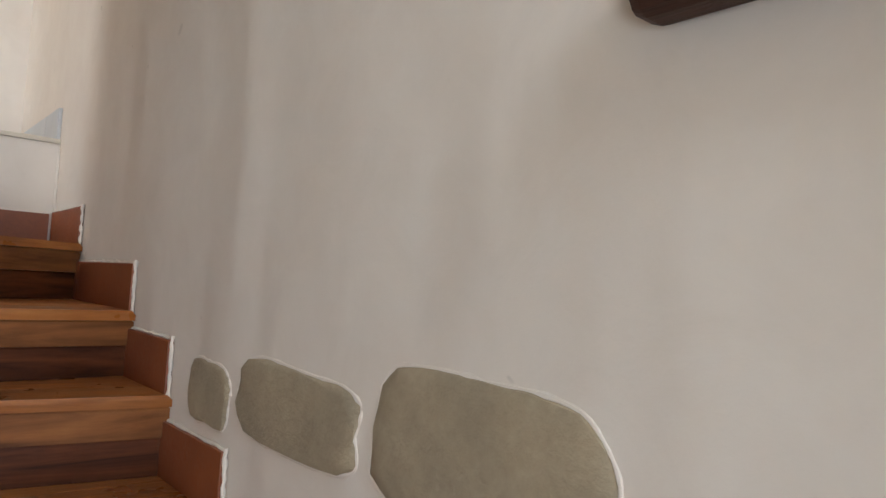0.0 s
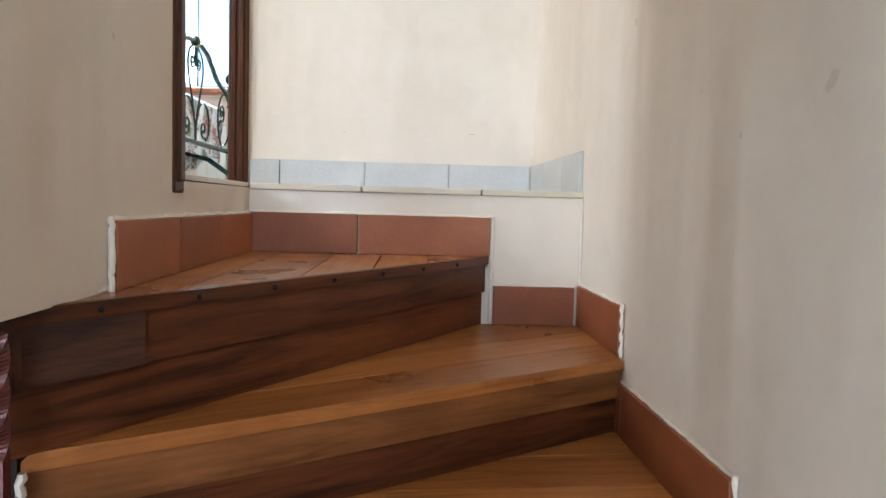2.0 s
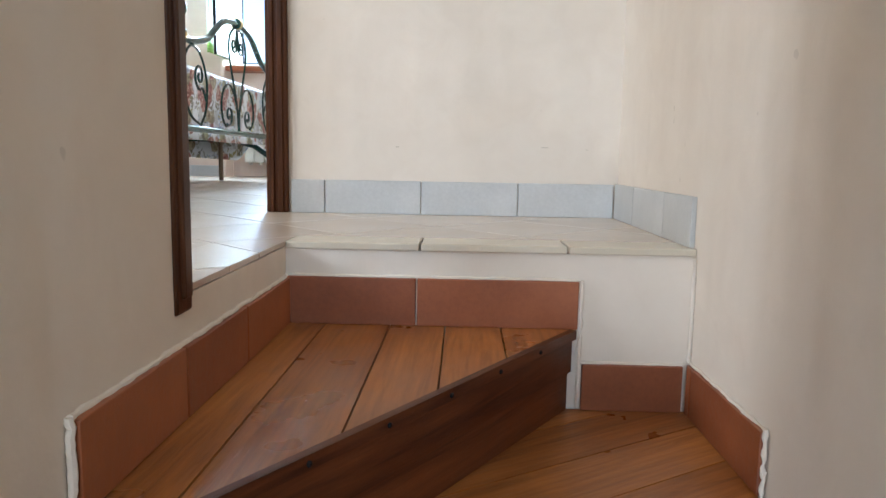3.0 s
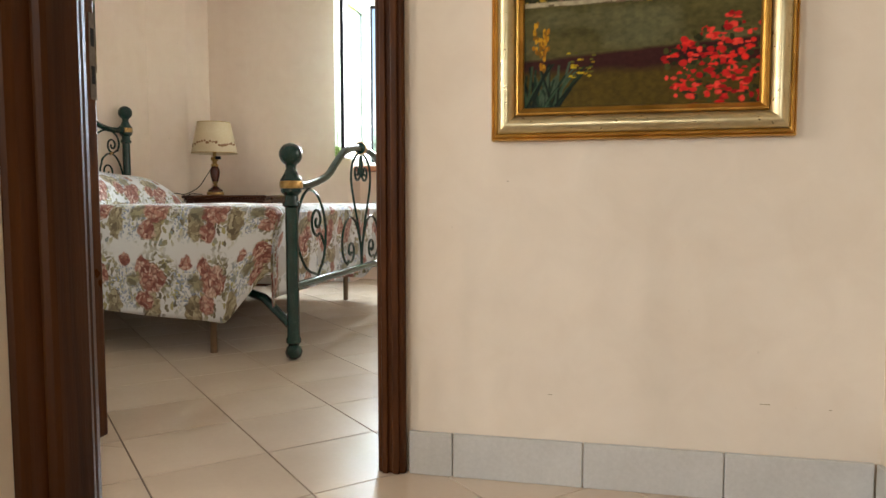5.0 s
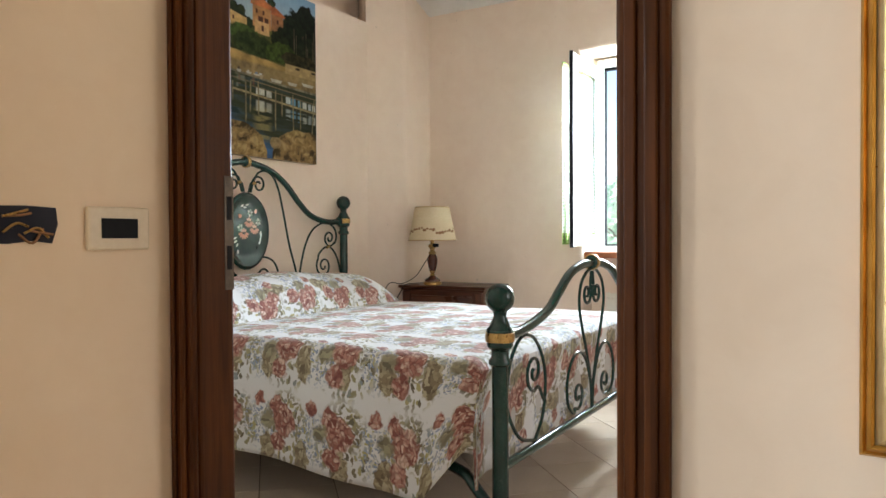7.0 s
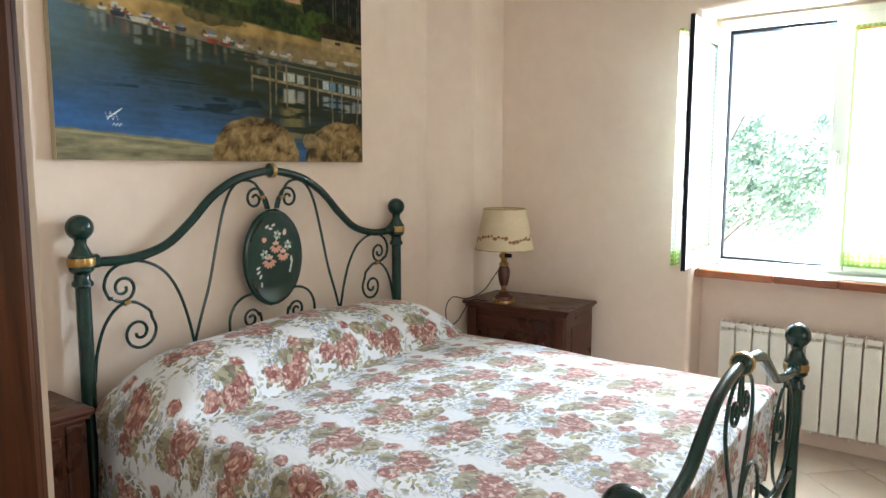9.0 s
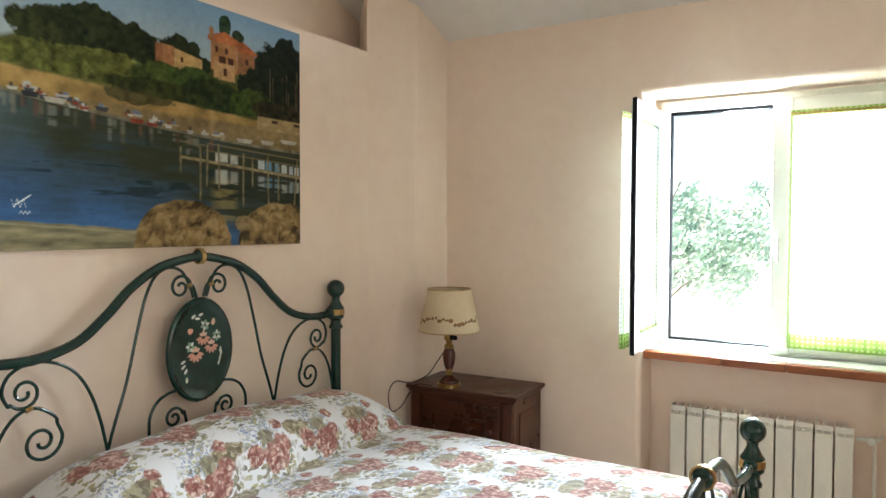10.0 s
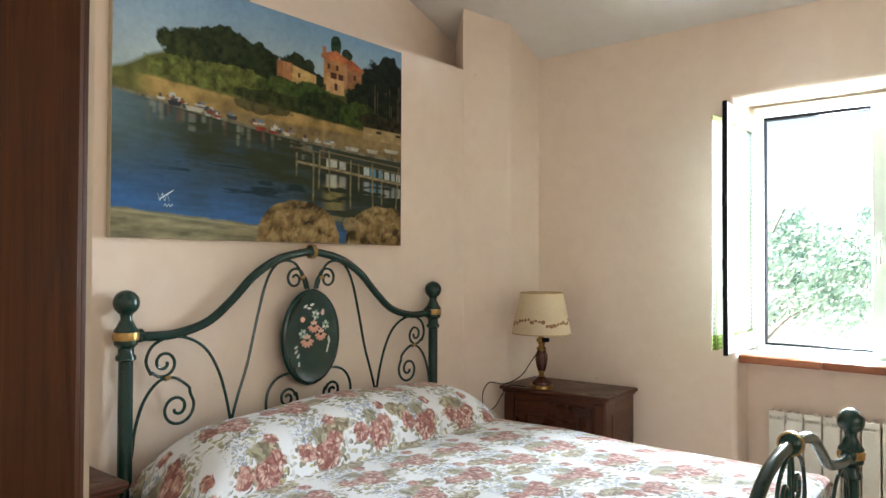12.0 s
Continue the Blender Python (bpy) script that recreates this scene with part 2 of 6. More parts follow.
M_WALL = plaster("stair_plaster", (0.775, 0.685, 0.572), (0.725, 0.63, 0.517), 0.55)
M_HALL = plaster("tan_hall_plaster", (0.86, 0.70, 0.52), (0.82, 0.65, 0.465), 0.3)
M_ROOM = plaster("bedroom_plaster", (0.825, 0.68, 0.562), (0.785, 0.63, 0.512), 0.3)
M_CEIL = plaster("ceiling_plaster", (0.74, 0.70, 0.66), (0.70, 0.66, 0.61), 0.3)
M_TERRA = surface("terracotta", (0.30, 0.092, 0.031), (0.22, 0.064, 0.022), 0.5, broad=7, fine=90, relief=0.3, depth=0.002, vary=0.7)
M_TILE = surface("beige_floor_tile", (0.62, 0.51, 0.40), (0.56, 0.45, 0.345), 0.24, broad=3, fine=60, relief=0.0, spec=0.75, vary=0.3, grain=0.05)
M_EDGE = surface("cream_edging_tile", (0.68, 0.60, 0.46), (0.61, 0.53, 0.40), 0.3, broad=4, fine=60, relief=0.0, vary=0.3, grain=0.06)
M_SKIRT = surface("grey_skirting_tile", (0.56, 0.55, 0.52), (0.48, 0.47, 0.44), 0.42, broad=6, fine=110, relief=0.12, depth=0.001, vary=0.3)
M_GROUT = surface("dark_grout", (0.12, 0.09, 0.07), (0.08, 0.06, 0.05), 0.9)
M_STONE = surface("exposed_stone", (0.43, 0.34, 0.21), (0.31, 0.245, 0.155), 0.85, broad=9, fine=70, relief=0.8, depth=0.006)
M_TREAD = timber("oiled_tread_wood", (0.38, 0.135, 0.028), (0.20, 0.062, 0.013), 0.34, vary=0.6)
M_NOSE = timber("worn_nosing_wood", (0.25, 0.092, 0.024), (0.095, 0.032, 0.009), 0.45, (0.9, 9, 9), 0.6, 0.5, spec=0.25)
M_RISER = timber("dark_riser_wood", (0.130, 0.037, 0.010), (0.030, 0.008, 0.003), 0.42, (0.9, 13, 13), 0.8, spec=0.25)
M_BEAM = timber("hewn_beam_wood", (0.075, 0.026, 0.010), (0.020, 0.007, 0.004), 0.6, vary=0.4, relief=0.7)
M_BARK = timber("bare_split_wood", (0.42, 0.27, 0.15), (0.19, 0.10, 0.05), 0.75, vary=0.3, relief=0.9)
M_DOOR = timber("stained_door_wood", (0.092, 0.030, 0.007), (0.040, 0.012, 0.003), 0.40, (0.8, 22, 22), 0.3, 0.15, False, 0.16)
M_CAB = timber("walnut_cabinet_wood", (0.095, 0.028, 0.011), (0.034, 0.010, 0.005), 0.33, (1.0, 16, 16), 0.25, 0.15)
M_IRON = surface("oxide_red_iron", (0.12, 0.026, 0.02), (0.07, 0.014, 0.012), 0.35, 0.3, broad=12, fine=120, relief=0.2, depth=0.001)
M_GREEN = surface("dark_green_enamel", (0.008, 0.040, 0.030), (0.005, 0.026, 0.020), 0.22, 0.0, broad=14, fine=160, relief=0.06, depth=0.0006)
M_BRASS = surface("aged_brass", (0.52, 0.34, 0.13), (0.34, 0.20, 0.07), 0.3, 1.0, broad=30, fine=160, relief=0.1, depth=0.0006)
M_GOLD = surface("gilt_bead", (0.62, 0.35, 0.08), (0.40, 0.20, 0.035), 0.36, 0.8, broad=16, fine=80, relief=0.25, depth=0.0015)
M_COVE = surface("champagne_gilt", (0.60, 0.50, 0.30), (0.46, 0.36, 0.19), 0.33, 0.8, broad=14, fine=60, relief=0.12, depth=0.001)
M_WHITE = surface("white_window_paint", (0.68, 0.69, 0.62), (0.63, 0.65, 0.57), 0.35, broad=5, fine=90, relief=0.04)
M_RAD = surface("cream_radiator_enamel", (0.74, 0.71, 0.62), (0.70, 0.66, 0.57), 0.35, broad=6, fine=80, relief=0.04)
M_BLACK = surface("black_seal", (0.006, 0.006, 0.008), (0.004, 0.004, 0.006), 0.6, spec=0.2)
M_PLATE = surface("ivory_plastic", (0.72, 0.61, 0.44), (0.69, 0.57, 0.40), 0.4, relief=0.02)
M_SHADE = surface("parchment_lampshade", (0.66, 0.54, 0.36), (0.60, 0.47, 0.30), 0.8, broad=7, fine=90, relief=0.1)
M_IRONWORK = surface("worn_steel", (0.16, 0.13, 0.10), (0.09, 0.07, 0.055), 0.5, 0.7, broad=30, fine=120, relief=0.1, depth=0.0006)
M_MAHOG = surface("glazed_brown_wood", (0.09, 0.025, 0.014), (0.05, 0.014, 0.009), 0.16, broad=12, fine=60, relief=0.0)
M_GLASS = glass_material("window_glass")
M_CURTAIN = cloth_material("sheer_white_curtain", (0.82, 0.84, 0.76), (0.60, 0.70, 0.52))
M_DRAPE = cloth_material("gathered_white_curtain", (0.78, 0.80, 0.74), (0.55, 0.64, 0.48), 0.2)
M_LACE = cloth_material("green_lace_hem", (0.24, 0.36, 0.08), (0.42, 0.52, 0.22), 0.4)
M_FLORAL = floral_material("floral_cotton")
M_PAINT = paint_material("oil_paint")
M_UNDER = surface("mattress_ticking", (0.60, 0.58, 0.55), (0.52, 0.50, 0.48), 0.9)
# leaf green lightened: overexposed glare through the window is put into the colour
M_LEAF = surface("glare_pale_leaves", (0.56, 0.69, 0.58), (0.36, 0.53, 0.43), 0.6, broad=3, fine=12, relief=0.0)
M_BARKT = surface("tree_bark", (0.34, 0.31, 0.27), (0.22, 0.20, 0.17), 0.9, broad=5, fine=40, relief=0.5, depth=0.01)
M_GRASS = surface("pale_gravel_and_straw", (0.62, 0.60, 0.50), (0.48, 0.48, 0.36), 0.9, broad=0.4, fine=14, relief=0.4, depth=0.02)
M_PETAL = plain("painted_petal_pink", (0.70, 0.36, 0.26), 0.5)
M_PETALP = plain("painted_petal_blush", (0.74, 0.52, 0.40), 0.5)
M_PETALW = plain("painted_petal_pale", (0.62, 0.66, 0.60), 0.5)
M_PETALG = plain("painted_leaf_sage", (0.22, 0.36, 0.27), 0.5)
M_SPRIG = plain("printed_brown_sprig", (0.26, 0.13, 0.06), 0.8)


# ---- mesh tools ----
def bx(bm, x0, x1, y0, y1, z0, z1, bevel=0.0):
    made = bmesh.ops.create_cube(bm, size=1.0, matrix=Matrix.Translation(((x0 + x1) / 2, (y0 + y1) / 2, (z0 + z1) / 2)) @ Matrix.Diagonal((abs(x1 - x0), abs(y1 - y0), abs(z1 - z0), 1)))
    if bevel:
        edges = list({e for v in made["verts"] for e in v.link_edges})
        bmesh.ops.bevel(bm, geom=edges, offset=bevel, segments=2, profile=0.5, affect="EDGES")


def prism(bm, poly, z0, z1, drop=0.003):
    """An upright block over a flat outline, its upper rim eased."""
    n = len(poly)
    c = [sum(p[i] for p in poly) / n for i in (0, 1)]
    inner = []
    for p in poly:
        d = math.hypot(p[0] - c[0], p[1] - c[1]) or 1
        k = max(0, 1 - drop / d)
        inner.append((c[0] + (p[0] - c[0]) * k, c[1] + (p[1] - c[1]) * k))
    low = [bm.verts.new((*p, z0)) for p in poly]
    mid = [bm.verts.new((*p, z1 - drop)) for p in poly]
    top = [bm.verts.new((*p, z1)) for p in inner]
    for a, b in ((low, mid), (mid, top)):
        for i in range(n):
            bm.faces.new((a[i], a[(i + 1) % n], b[(i + 1) % n], b[i]))
    bm.faces.new(top)
    bm.faces.new(low[::-1])


def lathe(bm, profile, x, y, z, n=20, axis=None):
    """A turned body: rows of radius and height."""
    rings = []
    for r, h in profile:
        rings.append([bm.verts.new((x + r * math.cos(2 * math.pi * i / n), y + r * math.sin(2 * math.pi * i / n), z + h)) for i in range(n)])
    for a, b in zip(rings, rings[1:]):
        for i in range(n):
            bm.faces.new((a[i], a[(i + 1) % n], b[(i + 1) % n], b[i]))
    bm.faces.new(rings[0][::-1])
    bm.faces.new(rings[-1])


def smooth_line(points, steps=8):
    """Catmull-Rom through the points."""
    p = [Vector(q) for q in points]
    p = [2 * p[0] - p[1], *p, 2 * p[-1] - p[-2]]
    out = []
    for i in range(1, len(p) - 2):
        for k in range(steps):
            u = k / steps
            a, b, c, d = p[i - 1 : i + 3]
            out.append(0.5 * ((2 * b) + (c - a) * u + (2 * a - 5 * b + 4 * c - d) * u * u + (3 * b - a - 3 * c + d) * u ** 3))
    out.append(p[-2])
    return out


def tube(bm, line, r, n=8, ends=True):
    line = [Vector(q) for q in line]
    radii = r if isinstance(r, (list, tuple)) else [r] * len(line)
    tangent = (line[1] - line[0]).normalized()
    side = tangent.orthogonal().normalized()
    rings = []
    for i, q in enumerate(line):
        t2 = (line[min(i + 1, len(line) - 1)] - line[max(i - 1, 0)]).normalized()
        side = (side - t2 * side.dot(t2)).normalized()
        up = t2.cross(side)
        rings.append([bm.verts.new(q + radii[i] * (side * math.cos(2 * math.pi * k / n) + up * math.sin(2 * math.pi * k / n))) for k in range(n)])
    for a, b in zip(rings, rings[1:]):
        for k in range(n):
            bm.faces.new((a[k], a[(k + 1) % n], b[(k + 1) % n], b[k]))
    if ends:
        bm.faces.new(rings[0][::-1])
        bm.faces.new(rings[-1])


def make(name, bm, material, smooth=False, m=None):
    bmesh.ops.recalc_face_normals(bm, faces=bm.faces[:])
    mesh = bpy.data.meshes.new(name)
    bm.to_mesh(mesh)
    bm.free()
    mesh.materials.append(material)
    if smooth:
        mesh.polygons.foreach_set("use_smooth", [True] * len(mesh.polygons))
        mesh.set_sharp_from_angle(angle=radians(40))
    ob = new(name, mesh)
    if m is not None:
        ob.matrix_world = m
    return ob


def part(name, bm, material, parent, label="", smooth=False, m=None):
    ob = make(name, bm, material, smooth)
    ob.parent = parent
    if m is not None:
        ob.matrix_local = m
    if label:
        ob["label"] = label
    return ob


def empty(name, x=0, y=0, z=0, rz=0):
    ob = new(name)
    ob.matrix_world = pose(x, y, z, 0, 0, rz)
    bpy.context.view_layer.update()
    return ob


def block(name, label, category, material, *boxes, bevel=0.0):
    bm = bmesh.new()
    for b in boxes:
        bx(bm, *b, bevel=bevel)
    return tagged(make(name, bm, material), label, category, kind="structure")


def cut(poly, nx, ny, d):
    """The part of a flat outline on the side nx*x + ny*y <= d."""
    out = []
    for i, p in enumerate(poly):
        q = poly[(i + 1) % len(poly)]
        a, b = nx * p[0] + ny * p[1] - d, nx * q[0] + ny * q[1] - d
        if a <= 0:
            out.append(p)
        if a * b < 0:
            k = a / (a - b)
            out.append((p[0] + (q[0] - p[0]) * k, p[1] + (q[1] - p[1]) * k))
    return out


# ---- large structure ----
RIGHT, LEFT, NORTH, WEST = 0.60, -0.25, 3.39, -1.39
HALL = -1.6
HEAD, FAR, EAST = -3.31, 7.13, 1.45
LEVELS = [-0.172, -0.345, -0.50, -0.645, -0.80, -0.96, -1.12, -1.28, -1.44, -1.60, -1.76]

block("wall_1", "cream hand-trowelled plaster wall beside the stairs", "wall", M_WALL, (RIGHT, RIGHT + 0.22, -1.6, NORTH, -2.2, 3.0))
block("wall_2", "pinkish cream plaster wall around the bedroom doorway", "wall", M_WALL,
      (-0.47, RIGHT + 0.22, NORTH, NORTH + 0.11, -0.3, 4.3), (-1.37, -0.47, NORTH, NORTH + 0.11, 2.07, 4.3), (-3.75, -1.37, NORTH, NORTH + 0.11, -0.3, 4.3),
      (RIGHT + 0.22, EAST + 0.2, NORTH, NORTH + 0.11, -0.3, 4.3))
block("wall_3", "warm cream plaster wall ending at the opening to the hall", "wall", M_WALL, (LEFT - 0.13, LEFT, -1.6, 2.05, -0.172, 3.0))
block("wall_4", "warm tan plaster wall stub with the light switch", "wall", M_HALL, (WEST - 0.15, WEST, 2.86, NORTH, -0.2, 2.9), (-3.2, WEST - 0.15, 2.86, 2.98, -0.2, 2.9))
# the opening at y 1.32 to 2.18 is invented for the west fill
block("wall_5", "plain cream hall walls with a window opening and one added for a fill lamp", "wall", M_WALL,
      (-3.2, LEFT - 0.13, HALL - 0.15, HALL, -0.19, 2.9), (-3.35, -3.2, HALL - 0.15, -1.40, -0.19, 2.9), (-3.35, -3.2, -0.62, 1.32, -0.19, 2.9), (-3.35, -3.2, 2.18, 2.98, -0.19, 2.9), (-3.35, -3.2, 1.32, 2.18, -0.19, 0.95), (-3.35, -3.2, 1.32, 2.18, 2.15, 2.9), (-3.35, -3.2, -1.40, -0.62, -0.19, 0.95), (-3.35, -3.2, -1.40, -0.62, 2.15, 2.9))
# unseen end wall, its opening made up to go with the stairwell fill
block("wall_6", "plain cream stairwell end wall with an opening added behind a fill lamp", "wall", M_WALL,
      (-0.38, -0.3, -1.75, -1.6, -2.2, 3.0), (0.4, RIGHT + 0.22, -1.75, -1.6, -2.2, 3.0), (-0.3, 0.4, -1.75, -1.6, -2.2, 0.85), (-0.3, 0.4, -1.75, -1.6, 1.85, 3.0))
block("wall_7", "white plaster wall of the lower room", "wall", M_WALL, (-2.6, -2.4, -1.6, 3.2, -2.2, -0.2), (-2.6, -0.3, 2.9, 3.1, -2.2, -0.2), (-2.6, -0.38, -1.75, -1.6, -2.2, -0.2))
block("wall_8", "plaster masonry under the top stair landing", "wall", M_WALL, (LEFT, RIGHT, 2.62, NORTH, -2.0, -0.0165), (LEFT - 0.14, LEFT, 1.8, 2.05, -2.0, -0.173), (LEFT - 0.14, LEFT, 2.05, NORTH, -2.0, -0.0125))
block("ceiling_1", "plain cream stairwell and hall ceiling", "ceiling", M_CEIL, (-3.35, RIGHT + 0.22, -1.75, NORTH, 2.9, 3.0))
block("floor_lower", "plain pale tiled floor of the lower room", "floor", M_SKIRT, (-2.6, RIGHT + 0.22, -1.75, 3.1, -2.3, -1.92))

# bedroom shell: lower west wall with a ledge, recessed upper wall, splayed corner, window wall with a niche to the floor, sloped ceiling
bm = bmesh.new()
ends = [[bm.verts.new((x, y, z)) for x, z in ((HEAD, -0.2), (HEAD, 2.59), (-3.60, 2.70), (-3.76, 2.70), (-3.76, -0.2))] for y in (NORTH + 0.11, FAR)]
for i in range(5):
    bm.faces.new((ends[0][i], ends[0][(i + 1) % 5], ends[1][(i + 1) % 5], ends[1][i]))
bm.faces.new(ends[0]); bm.faces.new(ends[1][::-1])
tagged(make("wall_9", bm, M_ROOM), "warm white bedroom wall behind the headboard", "wall", kind="structure")
block("wall_10", "warm white upper wall set back above a ledge", "wall", M_ROOM, (-3.78, -3.595, NORTH + 0.11, FAR, 2.68, 4.4))
bm = bmesh.new()
prism(bm, [(-3.62, 6.84), (HEAD - 0.005, 6.54), (-3.135, 6.755), (-3.127, 6.778), (-3.145, FAR + 0.02), (-3.62, FAR + 0.02)], -0.1, 2.98)
tagged(make("wall_11", bm, M_ROOM), "splayed plaster pier in the bedroom corner", "wall", kind="structure")
NL, NR, NTOP = -1.905, -0.672, 2.315
bm = bmesh.new()
xs, zs = (-3.75, NL, NR, EAST + 0.2), (-0.2, NTOP, 2.9)
vv = [[bm.verts.new((x, FAR, z)) for z in zs] for x in xs]
front = [bm.faces.new((vv[i][k], vv[i + 1][k], vv[i + 1][k + 1], vv[i][k + 1])) for i, k in ((0, 0), (0, 1), (1, 1), (2, 0), (2, 1))]
ext = bmesh.ops.extrude_face_region(bm, geom=front)
bmesh.ops.translate(bm, verts=[v for v in ext["geom"] if isinstance(v, bmesh.types.BMVert)], vec=(0, 0.45, 0))
rim = [e for e in bm.edges if all(abs(v.co.y - FAR) < 1e-4 and v.co.z < NTOP + 1e-3 and NL - 1e-3 < v.co.x < NR + 1e-3 for v in e.verts)]
bmesh.ops.bevel(bm, geom=rim, offset=0.03, segments=4, profile=0.5, affect="EDGES")
tagged(make("wall_12", bm, M_ROOM), "warm white bedroom wall with a deep window niche", "wall", kind="structure")
block("wall_14", "warm white wall below the window", "wall", M_ROOM, (NL, NR, 7.335, FAR + 0.449, -0.2, 0.885))
# unseen wall; its opening is invented for the east fill
block("wall_13", "warm white bedroom side wall with an opening added behind a fill lamp", "wall", M_ROOM,
      (EAST, EAST + 0.2, NORTH + 0.11, 4.2, -0.2, 4.4), (EAST, EAST + 0.2, 5.3, FAR, -0.2, 4.4), (EAST, EAST + 0.2, 4.2, 5.3, -0.2, 0.9), (EAST, EAST + 0.2, 4.2, 5.3, 2.2, 4.4))
bm = bmesh.new()
slope = 0.36
z_at = lambda y: 2.755 + slope * (FAR - y)
vs = [bm.verts.new((x, y, z_at(y) + dz)) for dz in (0, 0.15) for x, y in ((-3.8, NORTH), (EAST + 0.2, NORTH), (EAST + 0.2, FAR + 0.45), (-3.8, FAR + 0.45))]
for f in ((0, 1, 2, 3), (4, 5, 6, 7), (0, 1, 5, 4), (1, 2, 6, 5), (2, 3, 7, 6), (3, 0, 4, 7)):
    bm.faces.new([vs[i] for i in f])
tagged(make("ceiling_2", bm, M_CEIL), "sloping white plaster bedroom ceiling", "ceiling", kind="structure")

floor = block("floor_bedroom", "beige square tiles laid diagonally in hall and bedroom", "floor", M_GROUT,
              (-3.75, EAST + 0.2, NORTH, FAR + 0.3, -0.12, -0.004), (WEST, LEFT - 0.131, HALL, NORTH, -0.19, -0.004), (-3.2, WEST, HALL, 2.86, -0.19, -0.004), (LEFT - 0.131, LEFT - 0.004, 2.05, NORTH, -0.12, -0.004), (LEFT - 0.004, RIGHT, 2.66, NORTH, -0.019, -0.004))


# ---- staircase ----
NEWEL = (-0.30, 1.66)
stairs = tagged(empty("staircase", 0.2, 1.6, -1.9), "winding staircase of oiled wooden treads and dark risers", "staircase", kind="structure")
STAIR_AT = stairs.matrix_world.inverted()
# where each nosing meets the outer wall
NOSES = [(0.355, 2.60), (0.60, 2.225), (0.60, 1.705), (0.60, 1.44), (0.60, 1.16), (0.60, 0.90), (0.60, 0.64), (0.60, 0.38), (0.60, 0.12), (0.60, -0.14), (0.60, -0.40)]
INNER = [(-0.285, 1.60), (-0.285, 1.645), (-0.285, 1.615), (-0.285, 1.55), (-0.285, 1.20), (-0.285, 0.92), (-0.285, 0.65), (-0.285, 0.38), (-0.285, 0.12), (-0.285, -0.14), (-0.285, -0.40)]


def plank(outline, z0, z1, along, material, name, parent=stairs, ease=0.003):
    """A board over a flat outline; the grain follows the direction along."""
    ang = math.degrees(math.atan2(along[1], along[0]))
    cx, cy = sum(p[0] for p in outline) / len(outline), sum(p[1] for p in outline) / len(outline)
    m = pose(cx, cy, z0, 0, 0, ang)
    inv = m.inverted()
    bm = bmesh.new()
    prism(bm, [tuple((inv @ Vector((*p, z0)))[:2]) for p in outline], 0, z1 - z0, ease)
    return part(name, bm, material, parent, m=STAIR_AT @ m)


for k, top in enumerate(LEVELS):
    a, b = INNER[k], NOSES[k]
    d = Vector((b[0] - a[0], b[1] - a[1])).normalized()
    nrm = Vector((-d.y, d.x))
    if k == 0:
        back = [(0.36, 2.618), (-0.252, 2.618), (-0.252, 1.79)]
    elif k == 1:
        back = [(0.598, 2.617), (0.29, 2.617), (-0.25, 1.80)]
    else:
        up, ui = NOSES[k - 1], INNER[k - 1]
        back = [(0.598, up[1] + 0.06), (ui[0], ui[1] + 0.06)]
    outline = [a, b, *back]
    if k == 0:
        for x0, x1 in ((-0.3, -0.165), (-0.163, -0.03), (-0.028, 0.085), (0.087, 0.20), (0.202, 0.37)):
            piece = cut(cut(outline, 1, 0, x1), -1, 0, -x0)
            if len(piece) > 2:
                plank(piece, top - 0.012, top, (0.02, 1), M_TREAD, "tread_board")
    else:
        base = nrm.x * a[0] + nrm.y * a[1]
        for s0, s1 in ((-0.01, 0.128), (0.130, 0.262), (0.264, 0.40), (0.402, 0.7)):
            piece = cut(cut(outline, nrm.x, nrm.y, base + s1), -nrm.x, -nrm.y, -(base + s0))
            if len(piece) > 2:
                plank(piece, top - 0.022, top, d, M_TREAD, "tread_board", ease=0.009 if s0 < 0 else 0.003)
    # two timbers under the nosing
    below = LEVELS[k + 1] if k + 1 < len(LEVELS) else top - 0.16
    mid = top - 0.022 - 0.45 * (top - below - 0.022)
    for z1, z0, setback in ((top - (0.0125 if k == 0 else 0.023), mid + 0.001, 0.006), (mid, below + 0.001, 0.014)):
        p0 = (a[0] + nrm.x * setback, a[1] + nrm.y * setback)
        p1 = (b[0] + nrm.x * setback, b[1] + nrm.y * setback)
        quad = [p0, p1, (p1[0] + nrm.x * 0.06, p1[1] + nrm.y * 0.06), (p0[0] + nrm.x * 0.06, p0[1] + nrm.y * 0.06)]
        quad = cut(quad, 1, 0, 0.599)
        plank(quad, z0, z1, d, M_NOSE if k and setback < 0.01 else M_RISER, "riser_board")


a, b = Vector(INNER[0]), Vector(NOSES[0])
d = (b - a).normalized()
nrm = Vector((-d.y, d.x))
p0, p1 = a - nrm * 0.001, a + d * 0.185 - nrm * 0.001
plank([tuple(p0), tuple(p1), tuple(p1 + nrm * 0.02), tuple(p0 + nrm * 0.02)], -0.262, -0.186, d, M_BEAM, "patch_board")
p0, p1 = a - nrm * 0.003, b - nrm * 0.003
plank([tuple(p0), tuple(p1), tuple(p1 + nrm * 0.014), tuple(p0 + nrm * 0.014)], -0.190, -0.1705, d, M_RISER, "nosing_strip")
for k in range(7):
    q = a + d * (0.12 + 0.15 * k) - nrm * 0.0035
    bm = bmesh.new()
    lathe(bm, [(0.004, 0), (0.0045, 0.002), (0.002, 0.004)], 0, 0, 0, 8)
    part("nail_head", bm, M_BLACK, stairs, m=STAIR_AT @ (Matrix.Translation((q.x, q.y, -0.181)) @ Vector((-nrm.x, -nrm.y, 0)).to_track_quat("Z", "Y").to_matrix().to_4x4()))


